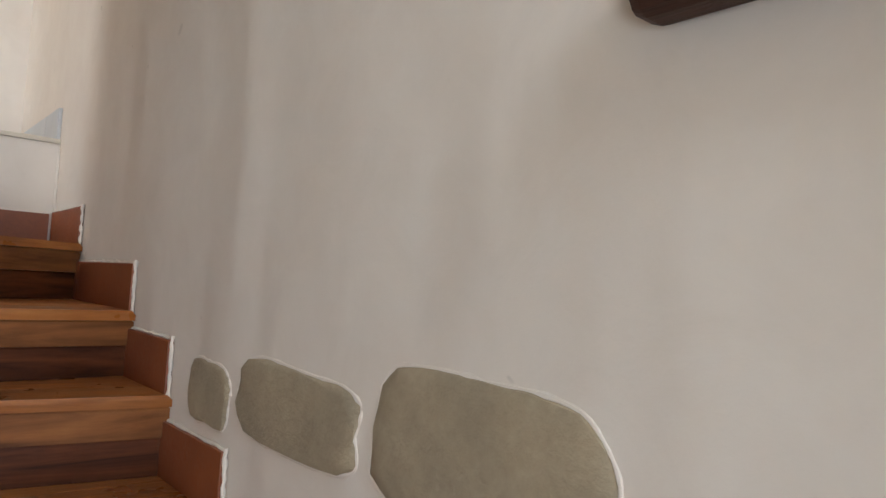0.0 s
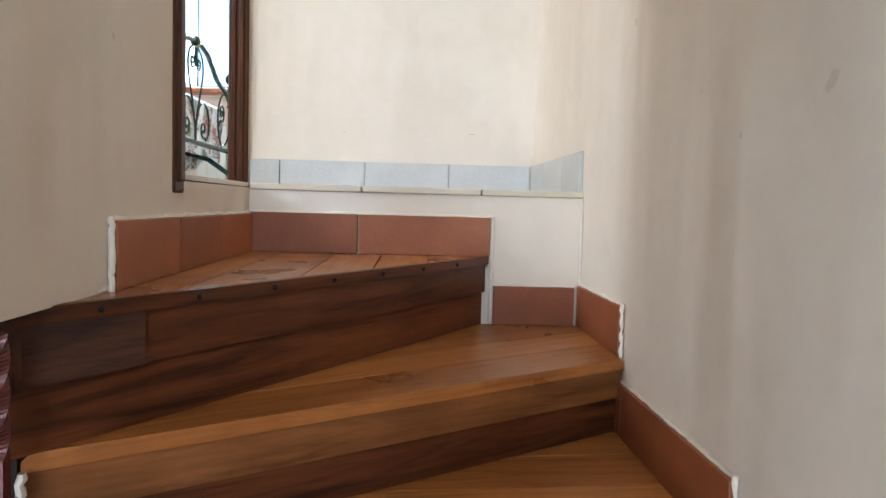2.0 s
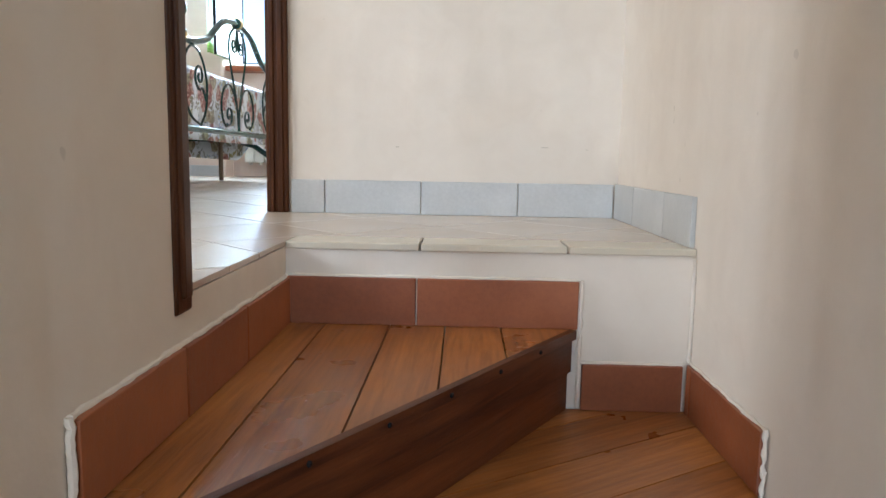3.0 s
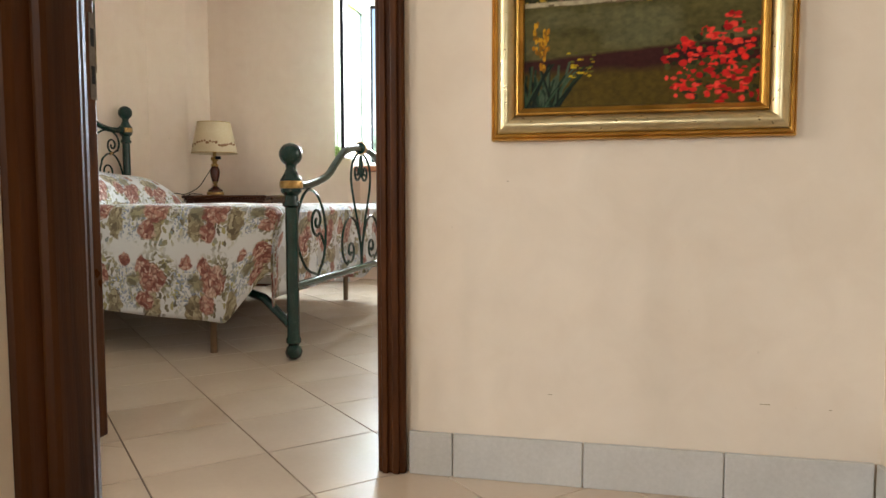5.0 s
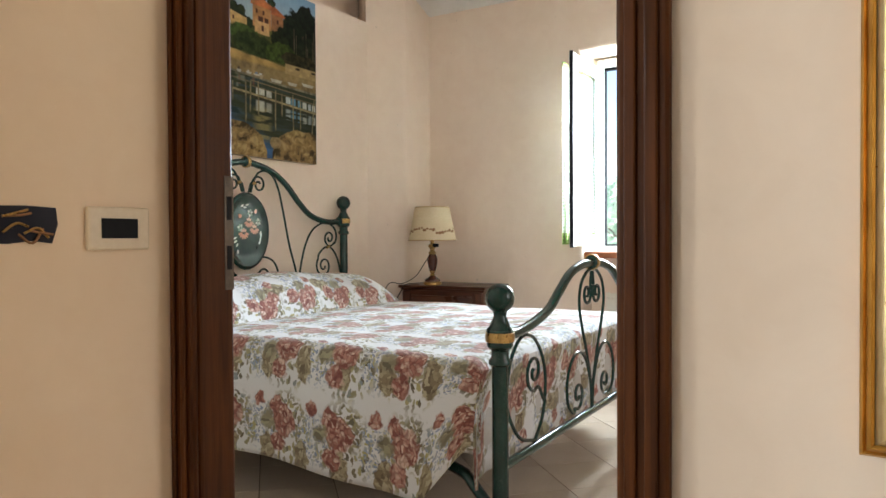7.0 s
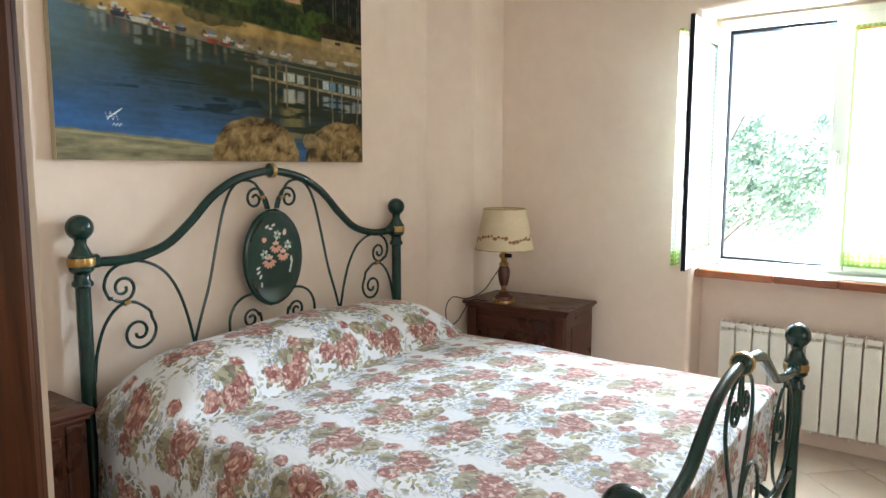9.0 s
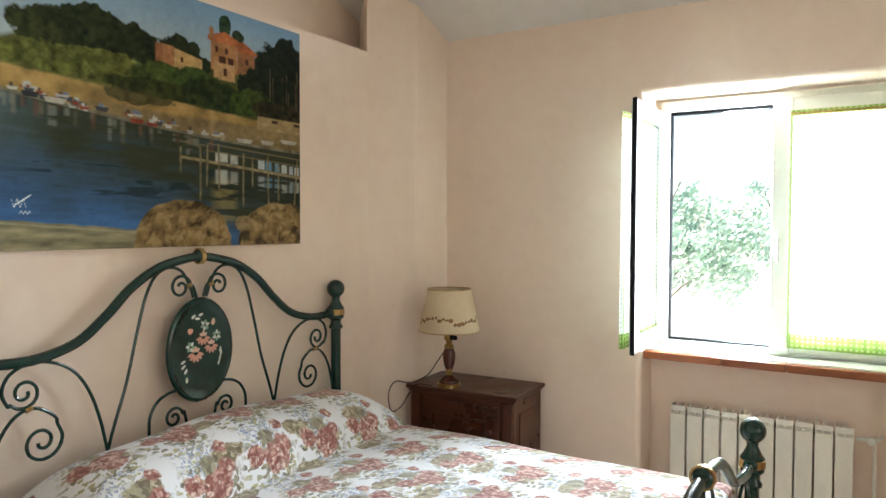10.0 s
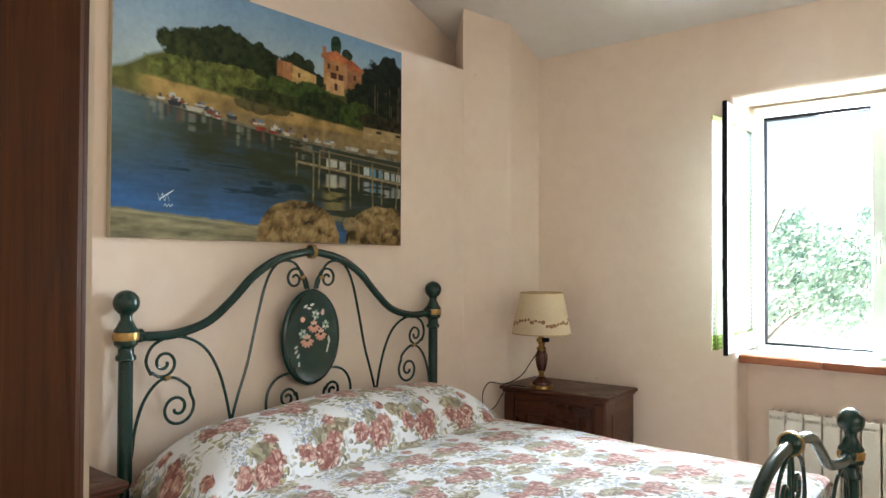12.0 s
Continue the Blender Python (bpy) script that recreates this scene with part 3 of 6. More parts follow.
# ---- terracotta and cream tile pieces ----
def tile_row(name, parent, material, start, end, z0, z1, cuts, thick=0.012, gap=0.003, lean=0.0):
    """Upright skirting tiles along a wall; the wall lies to the left of start-end."""
    s, e = Vector(start), Vector(end)
    d = (e - s).normalized()
    n = Vector((d.y, -d.x))
    ang = math.degrees(math.atan2(d.y, d.x))
    for u0, u1 in zip(cuts, cuts[1:]):
        p = s + d * u0
        bm = bmesh.new()
        bx(bm, gap / 2, u1 - u0 - gap / 2, -thick, -0.0005, 0, z1 - z0, bevel=0.002)
        part(name, bm, material, parent, m=pose(p.x, p.y, z0, 0, random.uniform(-lean, lean), ang))
    if material is M_TERRA:
        total = cuts[-1]
        bm = bmesh.new()
        count_ = max(6, int(total / 0.012))
        line = []
        for i in range(count_ + 1):
            u = cuts[0] + (total - cuts[0]) * i / count_
            q = s + d * u + n * (0.002 + 0.003 * noise.noise((u * 30, z1 * 9, 2)))
            line.append((q.x, q.y, z1 + 0.001 + 0.003 * noise.noise((u * 40, z1 * 7, 8))))
        tube(bm, line, [0.0042 + 0.0028 * noise.noise((i * 0.7, z1 * 11, 4)) for i in range(count_ + 1)], 7)
        part("caulk_bead", bm, M_WALL, parent, "rough white plaster bead", True)


skirt = tagged(new("baseboard_stairs"), "terracotta tile skirting stepping up the stairs", "baseboard", kind="structure")
tile_row("skirting_tile", skirt, M_TERRA, (LEFT, 2.618), (0.362, 2.618), -0.172, -0.072, (0.0, 0.275, 0.612))
tile_row("skirting_tile", skirt, M_TERRA, (0.372, 2.618), (0.60, 2.618), -0.345, -0.246, (0.0, 0.212))
tile_row("skirting_tile", skirt, M_TERRA, (LEFT, 1.80), (LEFT, 2.62), -0.172, -0.076, (0.0, 0.26, 0.52, 0.82), lean=0.3)
for k in range(1, 9):
    y1 = 2.605 if k == 1 else NOSES[k - 1][1] + 0.035
    y0 = NOSES[k][1] + 0.012
    cuts_ = (0, y1 - y0) if y1 - y0 < 0.33 else (0, 0.06 if k > 1 else 0.03, y1 - y0)
    tile_row("skirting_tile", skirt, M_TERRA, (RIGHT, y1), (RIGHT, y0), LEVELS[k], LEVELS[k] + 0.105, cuts_, lean=0.4)

base = tagged(new("baseboard_landing"), "pale grey ceramic tile skirting on landing and hall", "baseboard", kind="structure")
tile_row("skirting_tile", base, M_SKIRT, (-0.425, NORTH), (0.60, NORTH), 0.0, 0.104, (0.0, 0.108, 0.411, 0.714, 1.012))
tile_row("skirting_tile", base, M_SKIRT, (RIGHT, NORTH - 0.013), (RIGHT, 2.63), 0.0, 0.106, (0.0, 0.24, 0.54, 0.745))
tile_row("skirting_tile", base, M_SKIRT, (WEST, 2.87), (WEST, NORTH), 0.0, 0.104, (0.0, 0.19, 0.49, 0.515))
tile_row("skirting_tile", base, M_SKIRT, (-1.95, FAR), (-2.42, FAR), 0.0, 0.10, (0.0, 0.02, 0.03))
tile_row("skirting_tile", base, M_SKIRT, (HEAD, 3.6), (HEAD, 6.5), 0.0, 0.09, tuple(i * 0.3 for i in range(10)))
tile_row("skirting_tile", base, M_SKIRT, (-3.1, FAR), (-1.93, FAR), 0.0, 0.09, (0, 0.3, 0.6, 0.9, 1.17))

edging = tagged(new("landing_edging"), "cream tile nosing along the landing edge", "trim", kind="structure")
for x0, x1 in ((LEFT, 0.03), (0.032, 0.335), (0.337, 0.60)):
    bm = bmesh.new()
    bx(bm, x0 + 0.001, x1 - 0.001, 2.614, 2.728, -0.016, 0.0, bevel=0.003)
    part("edging_tile", bm, M_EDGE, edging)


def rough_bead(points, radius, seed):
    """A hand-smeared line of plaster."""
    line = smooth_line(points, 9)
    line = [q + Vector((0.003 * noise.noise((i * 0.6, seed, 1)), 0.003 * noise.noise((i * 0.6, seed, 5)), 0)) for i, q in enumerate(line)]
    bm = bmesh.new()
    tube(bm, line, [max(0.0015, radius * (1 + 0.8 * noise.noise((i * 0.45, seed, 9)))) for i in range(len(line))], 7)
    part("caulk_bead", bm, M_WALL, skirt, "rough white plaster bead", True)


for k in range(1, 9):
    y0 = NOSES[k][1] + 0.008
    rough_bead([(RIGHT - 0.006, y0, LEVELS[k] - 0.01), (RIGHT - 0.006, y0, LEVELS[k] + 0.05), (RIGHT - 0.007, y0, LEVELS[k] + 0.112)], 0.0038, k)
rough_bead([(LEFT + 0.006, 1.795, -0.175), (LEFT + 0.006, 1.795, -0.12), (LEFT + 0.005, 1.797, -0.072)], 0.0045, 21)
rough_bead([(0.366, 2.612, -0.34), (0.366, 2.612, -0.25), (0.366, 2.612, -0.17), (0.366, 2.612, -0.07)], 0.005, 22)
rough_bead([(RIGHT - 0.004, 2.614, -0.24), (RIGHT - 0.004, 2.614, -0.15), (RIGHT - 0.004, 2.614, -0.02)], 0.004, 23)
for j in (0, 1):
    q = Vector(INNER[j])
    rough_bead([(q.x + 0.004, q.y - 0.002, LEVELS[j + 1]), (q.x - 0.002, q.y - 0.004, LEVELS[j] - 0.08), (q.x + 0.003, q.y - 0.002, LEVELS[j] - 0.02)], 0.005, 30 + j)
rough_bead([(-0.262, 1.72, -0.172), (-0.262, 1.755, -0.170), (-0.258, 1.80, -0.168)], 0.011, 33)

# exposed stones in the plaster
for yc, zc, w, h, seed in ((1.27, -0.615, 0.17, 0.11, 1), (0.98, -0.597, 0.35, 0.125, 2), (0.598, -0.585, 0.345, 0.17, 3)):
    rnd = random.Random(seed)
    bm = bmesh.new()
    n = 22
    rings = []
    for ring, (k, x) in enumerate(((1.0, 0.0), (0.97, 0.004), (0.86, 0.006), (0.45, 0.004))):
        row = []
        for i in range(n):
            a = 2 * math.pi * i / n
            ca, sa = math.cos(a), math.sin(a)
            q = (abs(ca) ** 4.5 + abs(sa) ** 4.5) ** (-1 / 4.5)
            wob = 1 + 0.09 * noise.noise((ca * 1.6 + seed * 7, sa * 1.6, 0)) + 0.02 * rnd.uniform(-1, 1)
            slant = -0.03 * h * ca
            row.append(bm.verts.new((RIGHT - x - 0.003 * noise.noise((ca * 3 * k, sa * 3 * k, seed)) * (ring > 1), yc + 0.5 * w * k * q * ca * wob, zc + 0.5 * h * k * q * sa * wob + slant * -1)))
        rings.append(row)
    for a, b in zip(rings, rings[1:]):
        for i in range(n):
            bm.faces.new((a[i], a[(i + 1) % n], b[(i + 1) % n], b[i]))
    bm.faces.new(rings[-1])
    loop_ = [v.co.copy() for v in rings[0]]
    loop_.append(loop_[0])
    tagged(make("exposed_stone", bm, M_STONE, True), "rough grey-brown stone left bare in the plaster", "stone", "bare stones in the wall", "structure")
    bm = bmesh.new()
    tube(bm, smooth_line([(RIGHT + 0.001, q.y, q.z) for q in loop_], 4), [0.003 + 0.003 * noise.noise((i * 0.5, seed * 3.0, 1)) for i in range(4 * n + 1)], 7, False)
    tagged(make("trim_stone_edge", bm, M_WALL, True), "rough plaster lip around a bare stone", "plaster edge", kind="structure")

# timbers and iron at the open side of the stairs
bm = bmesh.new()
bx(bm, -0.82, 0.82, -0.055, 0.055, -0.030, 0.045, bevel=0.012)
tagged(make("wall_beam", bm, M_BEAM, m=pose(LEFT - 0.075, 0.80, -0.22, 0, 0, 90)), "dark wooden beam carrying the stair wall", "beam", kind="structure")
bm = bmesh.new()
bx(bm, -0.12, 0.02, -0.06, 0.10, -0.045, 0.04, bevel=0.012)
tagged(make("beam_end", bm, M_BEAM, m=pose(-0.33, 1.715, -0.225, 0, 0, 90)), "dark hewn beam end beside the winder steps", "beam", kind="structure")
bm = bmesh.new()
prof = []
for i in range(15):
    z = -1.9 + i * (1.62 / 14)
    wv = 0.018 * math.sin(7 * z) + 0.012 * noise.noise((0, 0, 6 * z))
    prof.append([bm.verts.new(v) for v in ((-0.412 + wv, 1.62 + wv, z), (-0.365, 1.60, z), (-0.362, 1.80, z), (-0.412 + wv, 1.80, z))])
for a, b in zip(prof, prof[1:]):
    for i in range(4):
        bm.faces.new((a[i], a[(i + 1) % 4], b[(i + 1) % 4], b[i]))
bm.faces.new(prof[-1]); bm.faces.new(prof[0][::-1])
tagged(make("stair_post", bm, M_BARK), "rough split timber post under the wall beam", "post", kind="structure")

bm = bmesh.new()
bx(bm, 0, 1.62, -0.025, 0.048, -0.07, 0.07, bevel=0.01)
tagged(make("newel_board", bm, M_BEAM, m=Matrix.Translation((-0.336, 1.715, -1.9)) @ Matrix(((0, 1, 0, 0), (0, 0, 1, 0), (1, 0, 0, 0), (0, 0, 0, 1)))), "dark upright timber carrying the winder steps", "post", kind="structure")

bm = bmesh.new()
ledge = [(-1.5, -0.80), (-1.12, -0.77), (-0.98, -0.83), (-0.88, -0.98), (-0.88, -1.9), (-1.5, -1.9)]
face_ = [bm.verts.new((x, 2.87, z)) for x, z in ledge]
back_ = [bm.verts.new((x, 2.899, z)) for x, z in ledge]
bm.faces.new(face_); bm.faces.new(back_[::-1])
for i in range(6):
    bm.faces.new((face_[i], face_[(i + 1) % 6], back_[(i + 1) % 6], back_[i]))
tagged(make("trim_lower_stair", bm, M_TERRA), "terracotta tiled dado in the lower room", "trim", kind="structure")

bal = tagged(empty("iron_baluster", -0.257, 1.555, -0.50), "twisted oxide-red wrought iron baluster with a basket", "baluster")
bm = bmesh.new()
n = 40
rows_ = []
for i in range(n + 1):
    z = 0.135 + 0.18 * i / n
    tw = 0 if z < 0.185 else (z - 0.185) * 42
    r = 0.0105
    rows_.append([bm.verts.new((r * math.cos(tw + j * math.pi / 2 + 0.785), r * math.sin(tw + j * math.pi / 2 + 0.785), z)) for j in range(4)])
for a, b in zip(rows_, rows_[1:]):
    for i in range(4):
        bm.faces.new((a[i], a[(i + 1) % 4], b[(i + 1) % 4], b[i]))
bm.faces.new(rows_[0][::-1]); bm.faces.new(rows_[-1])
part("twisted_bar", bm, M_IRON, bal)
for j in range(4):
    bm = bmesh.new()
    tube(bm, [(0.024 * math.sin(math.pi * s / 20) * math.cos(s * 0.22 + j * 1.571) + 0.003 * math.cos(j * 1.571), 0.024 * math.sin(math.pi * s / 20) * math.sin(s * 0.22 + j * 1.571) + 0.003 * math.sin(j * 1.571), 0.015 + 0.115 * s / 20) for s in range(21)], 0.0048, 7)
    part("basket_rod", bm, M_IRON, bal, smooth=True)
for z in (0.132, 0.012):
    bm = bmesh.new()
    bx(bm, -0.0135, 0.0135, -0.0135, 0.0135, z - 0.008, z + 0.008, bevel=0.003)
    part("collar", bm, M_IRON, bal)
bm = bmesh.new()
bx(bm, -0.0085, 0.0085, -0.0085, 0.0085, -0.01, 0.01, bevel=0.002)
part("foot", bm, M_IRON, bal)

bm = bmesh.new()
bx(bm, -0.62, 0.0, -0.05, 0.0, 0.0, 0.09, bevel=0.014)
tagged(make("wall_rail", bm, M_BEAM, m=pose(RIGHT - 0.052, 0.405, -0.196, 0, 0, 90)), "dark wooden rail fixed along the stair wall", "rail", kind="structure")

# jamb at the end of the stair wall
bm = bmesh.new()
bx(bm, 0, 2.12, -0.028, 0.028, -0.069, 0.069, bevel=0.006)
bx(bm, 0.02, 2.12, -0.012, 0.016, -0.0745, 0.0745, bevel=0.004)
tagged(make("trim_hall_opening", bm, M_DOOR, m=Matrix.Translation((LEFT - 0.065, 2.078, -0.035)) @ Matrix(((0, 0, 1, 0), (0, 1, 0, 0), (1, 0, 0, 0), (0, 0, 0, 1)))), "dark reddish wooden jamb with a worn foot", "trim", kind="structure")

# ---- bedroom door frame ----
door = tagged(empty("door_1", -0.93, NORTH, 0), "dark stained wooden door frame standing open without its leaf", "door frame", kind="structure")
DOOR_AT = door.matrix_world.inverted()
UPRIGHT = Matrix(((0, 1, 0, 0), (0, 0, 1, 0), (1, 0, 0, 0), (0, 0, 0, 1)))


def stile(name, x0, x1, y0, y1, length, label="", bev=0.006, z=0.0):
    """An upright whose grain runs up: local x is up, y is x, z is y."""
    bm = bmesh.new()
    bx(bm, 0, length, x0, x1, y0, y1, bevel=bev)
    return part(name, bm, M_DOOR, door, label, m=DOOR_AT @ (Matrix.Translation((0, 0, z)) @ UPRIGHT))


# right jamb, then left jamb with a rebate for the leaf
stile("lining", -0.502, -0.478, NORTH - 0.004, NORTH + 0.118, 2.05)
stile("casing", -0.500, -0.430, NORTH - 0.020, NORTH - 0.0045, 2.12)
stile("casing_bead", -0.488, -0.472, NORTH - 0.026, NORTH - 0.0205, 2.12, bev=0.003)
stile("casing_bead", -0.462, -0.444, NORTH - 0.026, NORTH - 0.0205, 2.12, bev=0.003)
stile("casing", -0.500, -0.430, NORTH + 0.1185, NORTH + 0.132, 2.12)
stile("door_stop", -0.514, -0.5025, NORTH + 0.03, NORTH + 0.062, 2.04)
stile("lining", -1.350, -1.325, NORTH - 0.004, NORTH + 0.084, 2.05)
stile("rebate", -1.369, -1.3505, NORTH + 0.02, NORTH + 0.099, 2.05)
stile("casing", -1.3885, -1.327, NORTH - 0.020, NORTH - 0.0045, 2.12)
stile("casing_bead", -1.385, -1.372, NORTH - 0.026, NORTH - 0.0205, 2.12, bev=0.003)
stile("casing_bead", -1.358, -1.342, NORTH - 0.026, NORTH - 0.0205, 2.12, bev=0.003)
stile("casing", -1.485, -1.415, NORTH + 0.1185, NORTH + 0.132, 2.12)
bm = bmesh.new()
bx(bm, -1.3245, -0.5145, NORTH - 0.004, NORTH + 0.118, 2.05, 2.068)
bx(bm, -1.3885, -0.43, NORTH - 0.02, NORTH - 0.0045, 2.122, 2.19, bevel=0.005)
part("head_lining", bm, M_DOOR, door, m=DOOR_AT)
bm = bmesh.new()
bx(bm, -1.3252, -1.3235, NORTH + 0.060, NORTH + 0.083, 0.93, 1.16)
plate_ = part("strike_plate", bm, M_IRONWORK, door, "worn metal strike plate", m=DOOR_AT)
for z in (0.995, 1.095):
    bm = bmesh.new()
    bx(bm, -1.3238, -1.3228, NORTH + 0.065, NORTH + 0.078, z - 0.024, z + 0.024)
    part("strike_hole", bm, M_BLACK, plate_)

# ---- hall things ----
sw = tagged(empty("light_switch", WEST, 3.257, 1.053), "ivory plastic wall switch plate with a black rocker", "light switch")
bm = bmesh.new()
bx(bm, 0, 0.010, -0.062, 0.062, -0.039, 0.039, bevel=0.004)
part("plate", bm, M_PLATE, sw)
bm = bmesh.new()
bx(bm, 0.0095, 0.012, -0.036, 0.036, -0.018, 0.018, bevel=0.001)
part("rocker", bm, M_BLACK, sw, "black switch insert")
ob_ = tagged(empty("open_junction_box", WEST, 3.085, 1.058), "open wall box with bare wiring and chipped plaster", "junction box")
bm = bmesh.new()
rnd = random.Random(5)
vs_ = [bm.verts.new((0.002, 0.056 * q[0] + rnd.uniform(-0.004, 0.004), 0.031 * q[1] + rnd.uniform(-0.003, 0.003))) for q in ((-1, -1), (-0.4, -1.1), (0.3, -0.95), (1, -1), (1.05, 0), (1, 1), (0.2, 1.05), (-0.5, 0.95), (-1, 1), (-1.04, 0.1))]
bm.faces.new(vs_)
ext = bmesh.ops.extrude_face_region(bm, geom=bm.faces[:])
bmesh.ops.translate(bm, verts=[v for v in ext["geom"] if isinstance(v, bmesh.types.BMVert)], vec=(-0.0015, 0, 0))
part("box_hole", bm, plain("dark_blue_box", (0.003, 0.005, 0.016), 0.7), ob_, "dark blue plastic box")
for q in range(6):
    bm = bmesh.new()
    y0, z0 = rnd.uniform(-0.04, 0.02), rnd.uniform(-0.02, 0.015)
    tube(bm, smooth_line([(0.003, y0, z0), (0.007, y0 + 0.02, z0 + rnd.uniform(-0.015, 0.015)), (0.003, y0 + 0.04, z0 + rnd.uniform(-0.01, 0.012))], 5), 0.0022, 6)
    part("wire", bm, M_SPRIG if q % 2 else M_BRASS, ob_, smooth=True)


for x, z, w in ((-0.09, 0.21, 0.014), (0.37, 0.215, 0.03), (0.50, 0.21, 0.008), (-0.19, 0.70, 0.006)):
    bm = bmesh.new()
    bx(bm, x - 0.35 * w, x + 0.35 * w, NORTH - 0.0009, NORTH - 0.0002, z - 0.0008, z + 0.0008, bevel=0.0003)
    tagged(make("trim_plaster_scratch", bm, M_STONE), "small brown scratch in the plaster", "scratch", kind="structure")

# ---- pictures ----
def value_noise(u, v, seed=0):
    """Smooth noise on arrays."""
    r = np.random.RandomState(seed).rand(64, 64)
    i, j = np.floor(u).astype(int), np.floor(v).astype(int)
    f, g = u - i, v - j
    f, g = f * f * (3 - 2 * f), g * g * (3 - 2 * g)
    at = lambda a, b: r[a % 64, b % 64]
    return (at(i, j) * (1 - f) + at(i + 1, j) * f) * (1 - g) + (at(i, j + 1) * (1 - f) + at(i + 1, j + 1) * f) * g


def fbm(u, v, seed=0, octaves=4):
    return sum(value_noise(u * 2 ** k, v * 2 ** k, seed + k) * 0.5 ** k for k in range(octaves)) / 1.9


def lay(img, mask, colour):
    k = np.clip(mask, 0, 1)[..., None]
    return img * (1 - k) + np.asarray(colour) * k


def edge(x, w=0.012):
    return np.clip(x / w + 0.5, 0, 1)


def harbour(u, v):
    """A bay: sky, wooded hill with a villa, moored boats, blue water with reflections, jetty, quay and two rocks."""
    n1, n2, n3 = fbm(u * 9, v * 6, 1), fbm(u * 26, v * 18, 7), fbm(u * 66, v * 46, 13)
    fine = fbm(u * 110, v * 80, 23, 2)
    rnd = random.Random(11)

    def over(img, mask, colour, texture=None, depth=0.0):
        c = np.asarray(colour) * np.ones(u.shape + (1,))
        if texture is not None:
            c = c * (1 - depth + 2 * depth * texture)[..., None]
        k = np.clip(mask, 0, 1)[..., None]
        return img * (1 - k) + c * k

    def box(x0, x1, y0, y1, w=0.006):
        return edge(u - x0, w) * edge(x1 - u, w) * edge(v - y0, w) * edge(y1 - v, w)

    def mass(cx, cy, rx, ry, ragged=1.2):
        d = ((u - cx) / rx) ** 2 + ((v - cy) / ry) ** 2
        return edge(1.0 - d + (n2 - 0.5) * ragged + (n3 - 0.5) * 0.5, 0.18)

    shore = 0.535 - 0.19 * u + 0.085 * u * u
    img = np.zeros(u.shape + (3,)) + np.array((0.17, 0.29, 0.41))
    img = over(img, np.clip(1.2 - (v - 0.6) * 2.6, 0, 1) * 0.8, (0.42, 0.45, 0.42), n1, 0.15)
    # far slope and tree masses, back to front
    hill = 0.58 + 0.16 * np.clip((u + 0.02) * 4, 0, 1)
    img = over(img, edge(hill + 0.04 * n1 - v, 0.02), (0.13, 0.13, 0.045), n2, 0.7)
    for cx, cy, rx, ry, c in ((0.20, 0.75, 0.09, 0.07, (0.05, 0.06, 0.022)), (0.33, 0.775, 0.11, 0.085, (0.035, 0.045, 0.018)), (0.43, 0.74, 0.08, 0.08, (0.03, 0.04, 0.016)),
                              (0.55, 0.78, 0.075, 0.06, (0.03, 0.04, 0.018)), (0.60, 0.74, 0.06, 0.05, (0.025, 0.035, 0.016)), (0.70, 0.93, 0.022, 0.05, (0.03, 0.06, 0.03)), (0.745, 0.90, 0.022, 0.03, (0.03, 0.05, 0.025)),
                              (0.94, 0.78, 0.14, 0.17, (0.014, 0.020, 0.012)), (0.87, 0.72, 0.10, 0.15, (0.016, 0.024, 0.013)), (0.96, 0.62, 0.14, 0.10, (0.020, 0.026, 0.014))):
        img = over(img, mass(cx, cy, rx, ry), c, n3, 0.75)
    for i in range(9):
        x = rnd.uniform(0.86, 0.99)
        img = over(img, box(x - 0.002, x + 0.002, 0.62, 0.62 + rnd.uniform(0.08, 0.2), 0.003) * edge(n2 - 0.4, 0.2) * 0.6, (0.16, 0.13, 0.09))
    # round tower, curtain wall, villa
    img = over(img, box(0.475, 0.53, 0.685, 0.79), (0.38, 0.20, 0.10), n3, 0.35)
    img = over(img, box(0.475, 0.495, 0.685, 0.79) * 0.5, (0.20, 0.10, 0.05))
    img = over(img, edge(u - 0.53, 0.004) * edge(0.62 - u, 0.004) * edge(v - 0.70) * edge(0.785 - 0.25 * (u - 0.53) - v, 0.006), (0.46, 0.32, 0.15), n3, 0.3)
    img = over(img, box(0.65, 0.745, 0.735, 0.865), (0.36, 0.20, 0.095), n3, 0.35)
    img = over(img, box(0.66, 0.735, 0.70, 0.775), (0.44, 0.29, 0.15), n3, 0.3)
    img = over(img, box(0.745, 0.81, 0.74, 0.845), (0.28, 0.15, 0.075), n3, 0.35)
    img = over(img, edge(u - 0.64, 0.004) * edge(0.755 - u, 0.004) * edge(v - 0.855, 0.005) * edge(0.905 - 0.5 * abs(u - 0.70) - v, 0.006), (0.40, 0.16, 0.07), n3, 0.4)
    img = over(img, edge(u - 0.745, 0.004) * edge(0.82 - u, 0.004) * edge(v - 0.835, 0.005) * edge(0.885 - 0.7 * abs(u - 0.765) - v, 0.006), (0.34, 0.13, 0.06), n3, 0.4)
    img = over(img, box(0.645, 0.66, 0.86, 0.91), (0.33, 0.17, 0.08))
    for x, y, w, h in ((0.69, 0.785, 0.012, 0.014), (0.72, 0.785, 0.010, 0.014), (0.67, 0.825, 0.005, 0.012), (0.705, 0.825, 0.005, 0.012), (0.70, 0.735, 0.006, 0.016), (0.78, 0.80, 0.005, 0.012), (0.555, 0.745, 0.004, 0.01)):
        img = over(img, box(x - w, x + w, y - h, y + h, 0.004), (0.09, 0.04, 0.025))
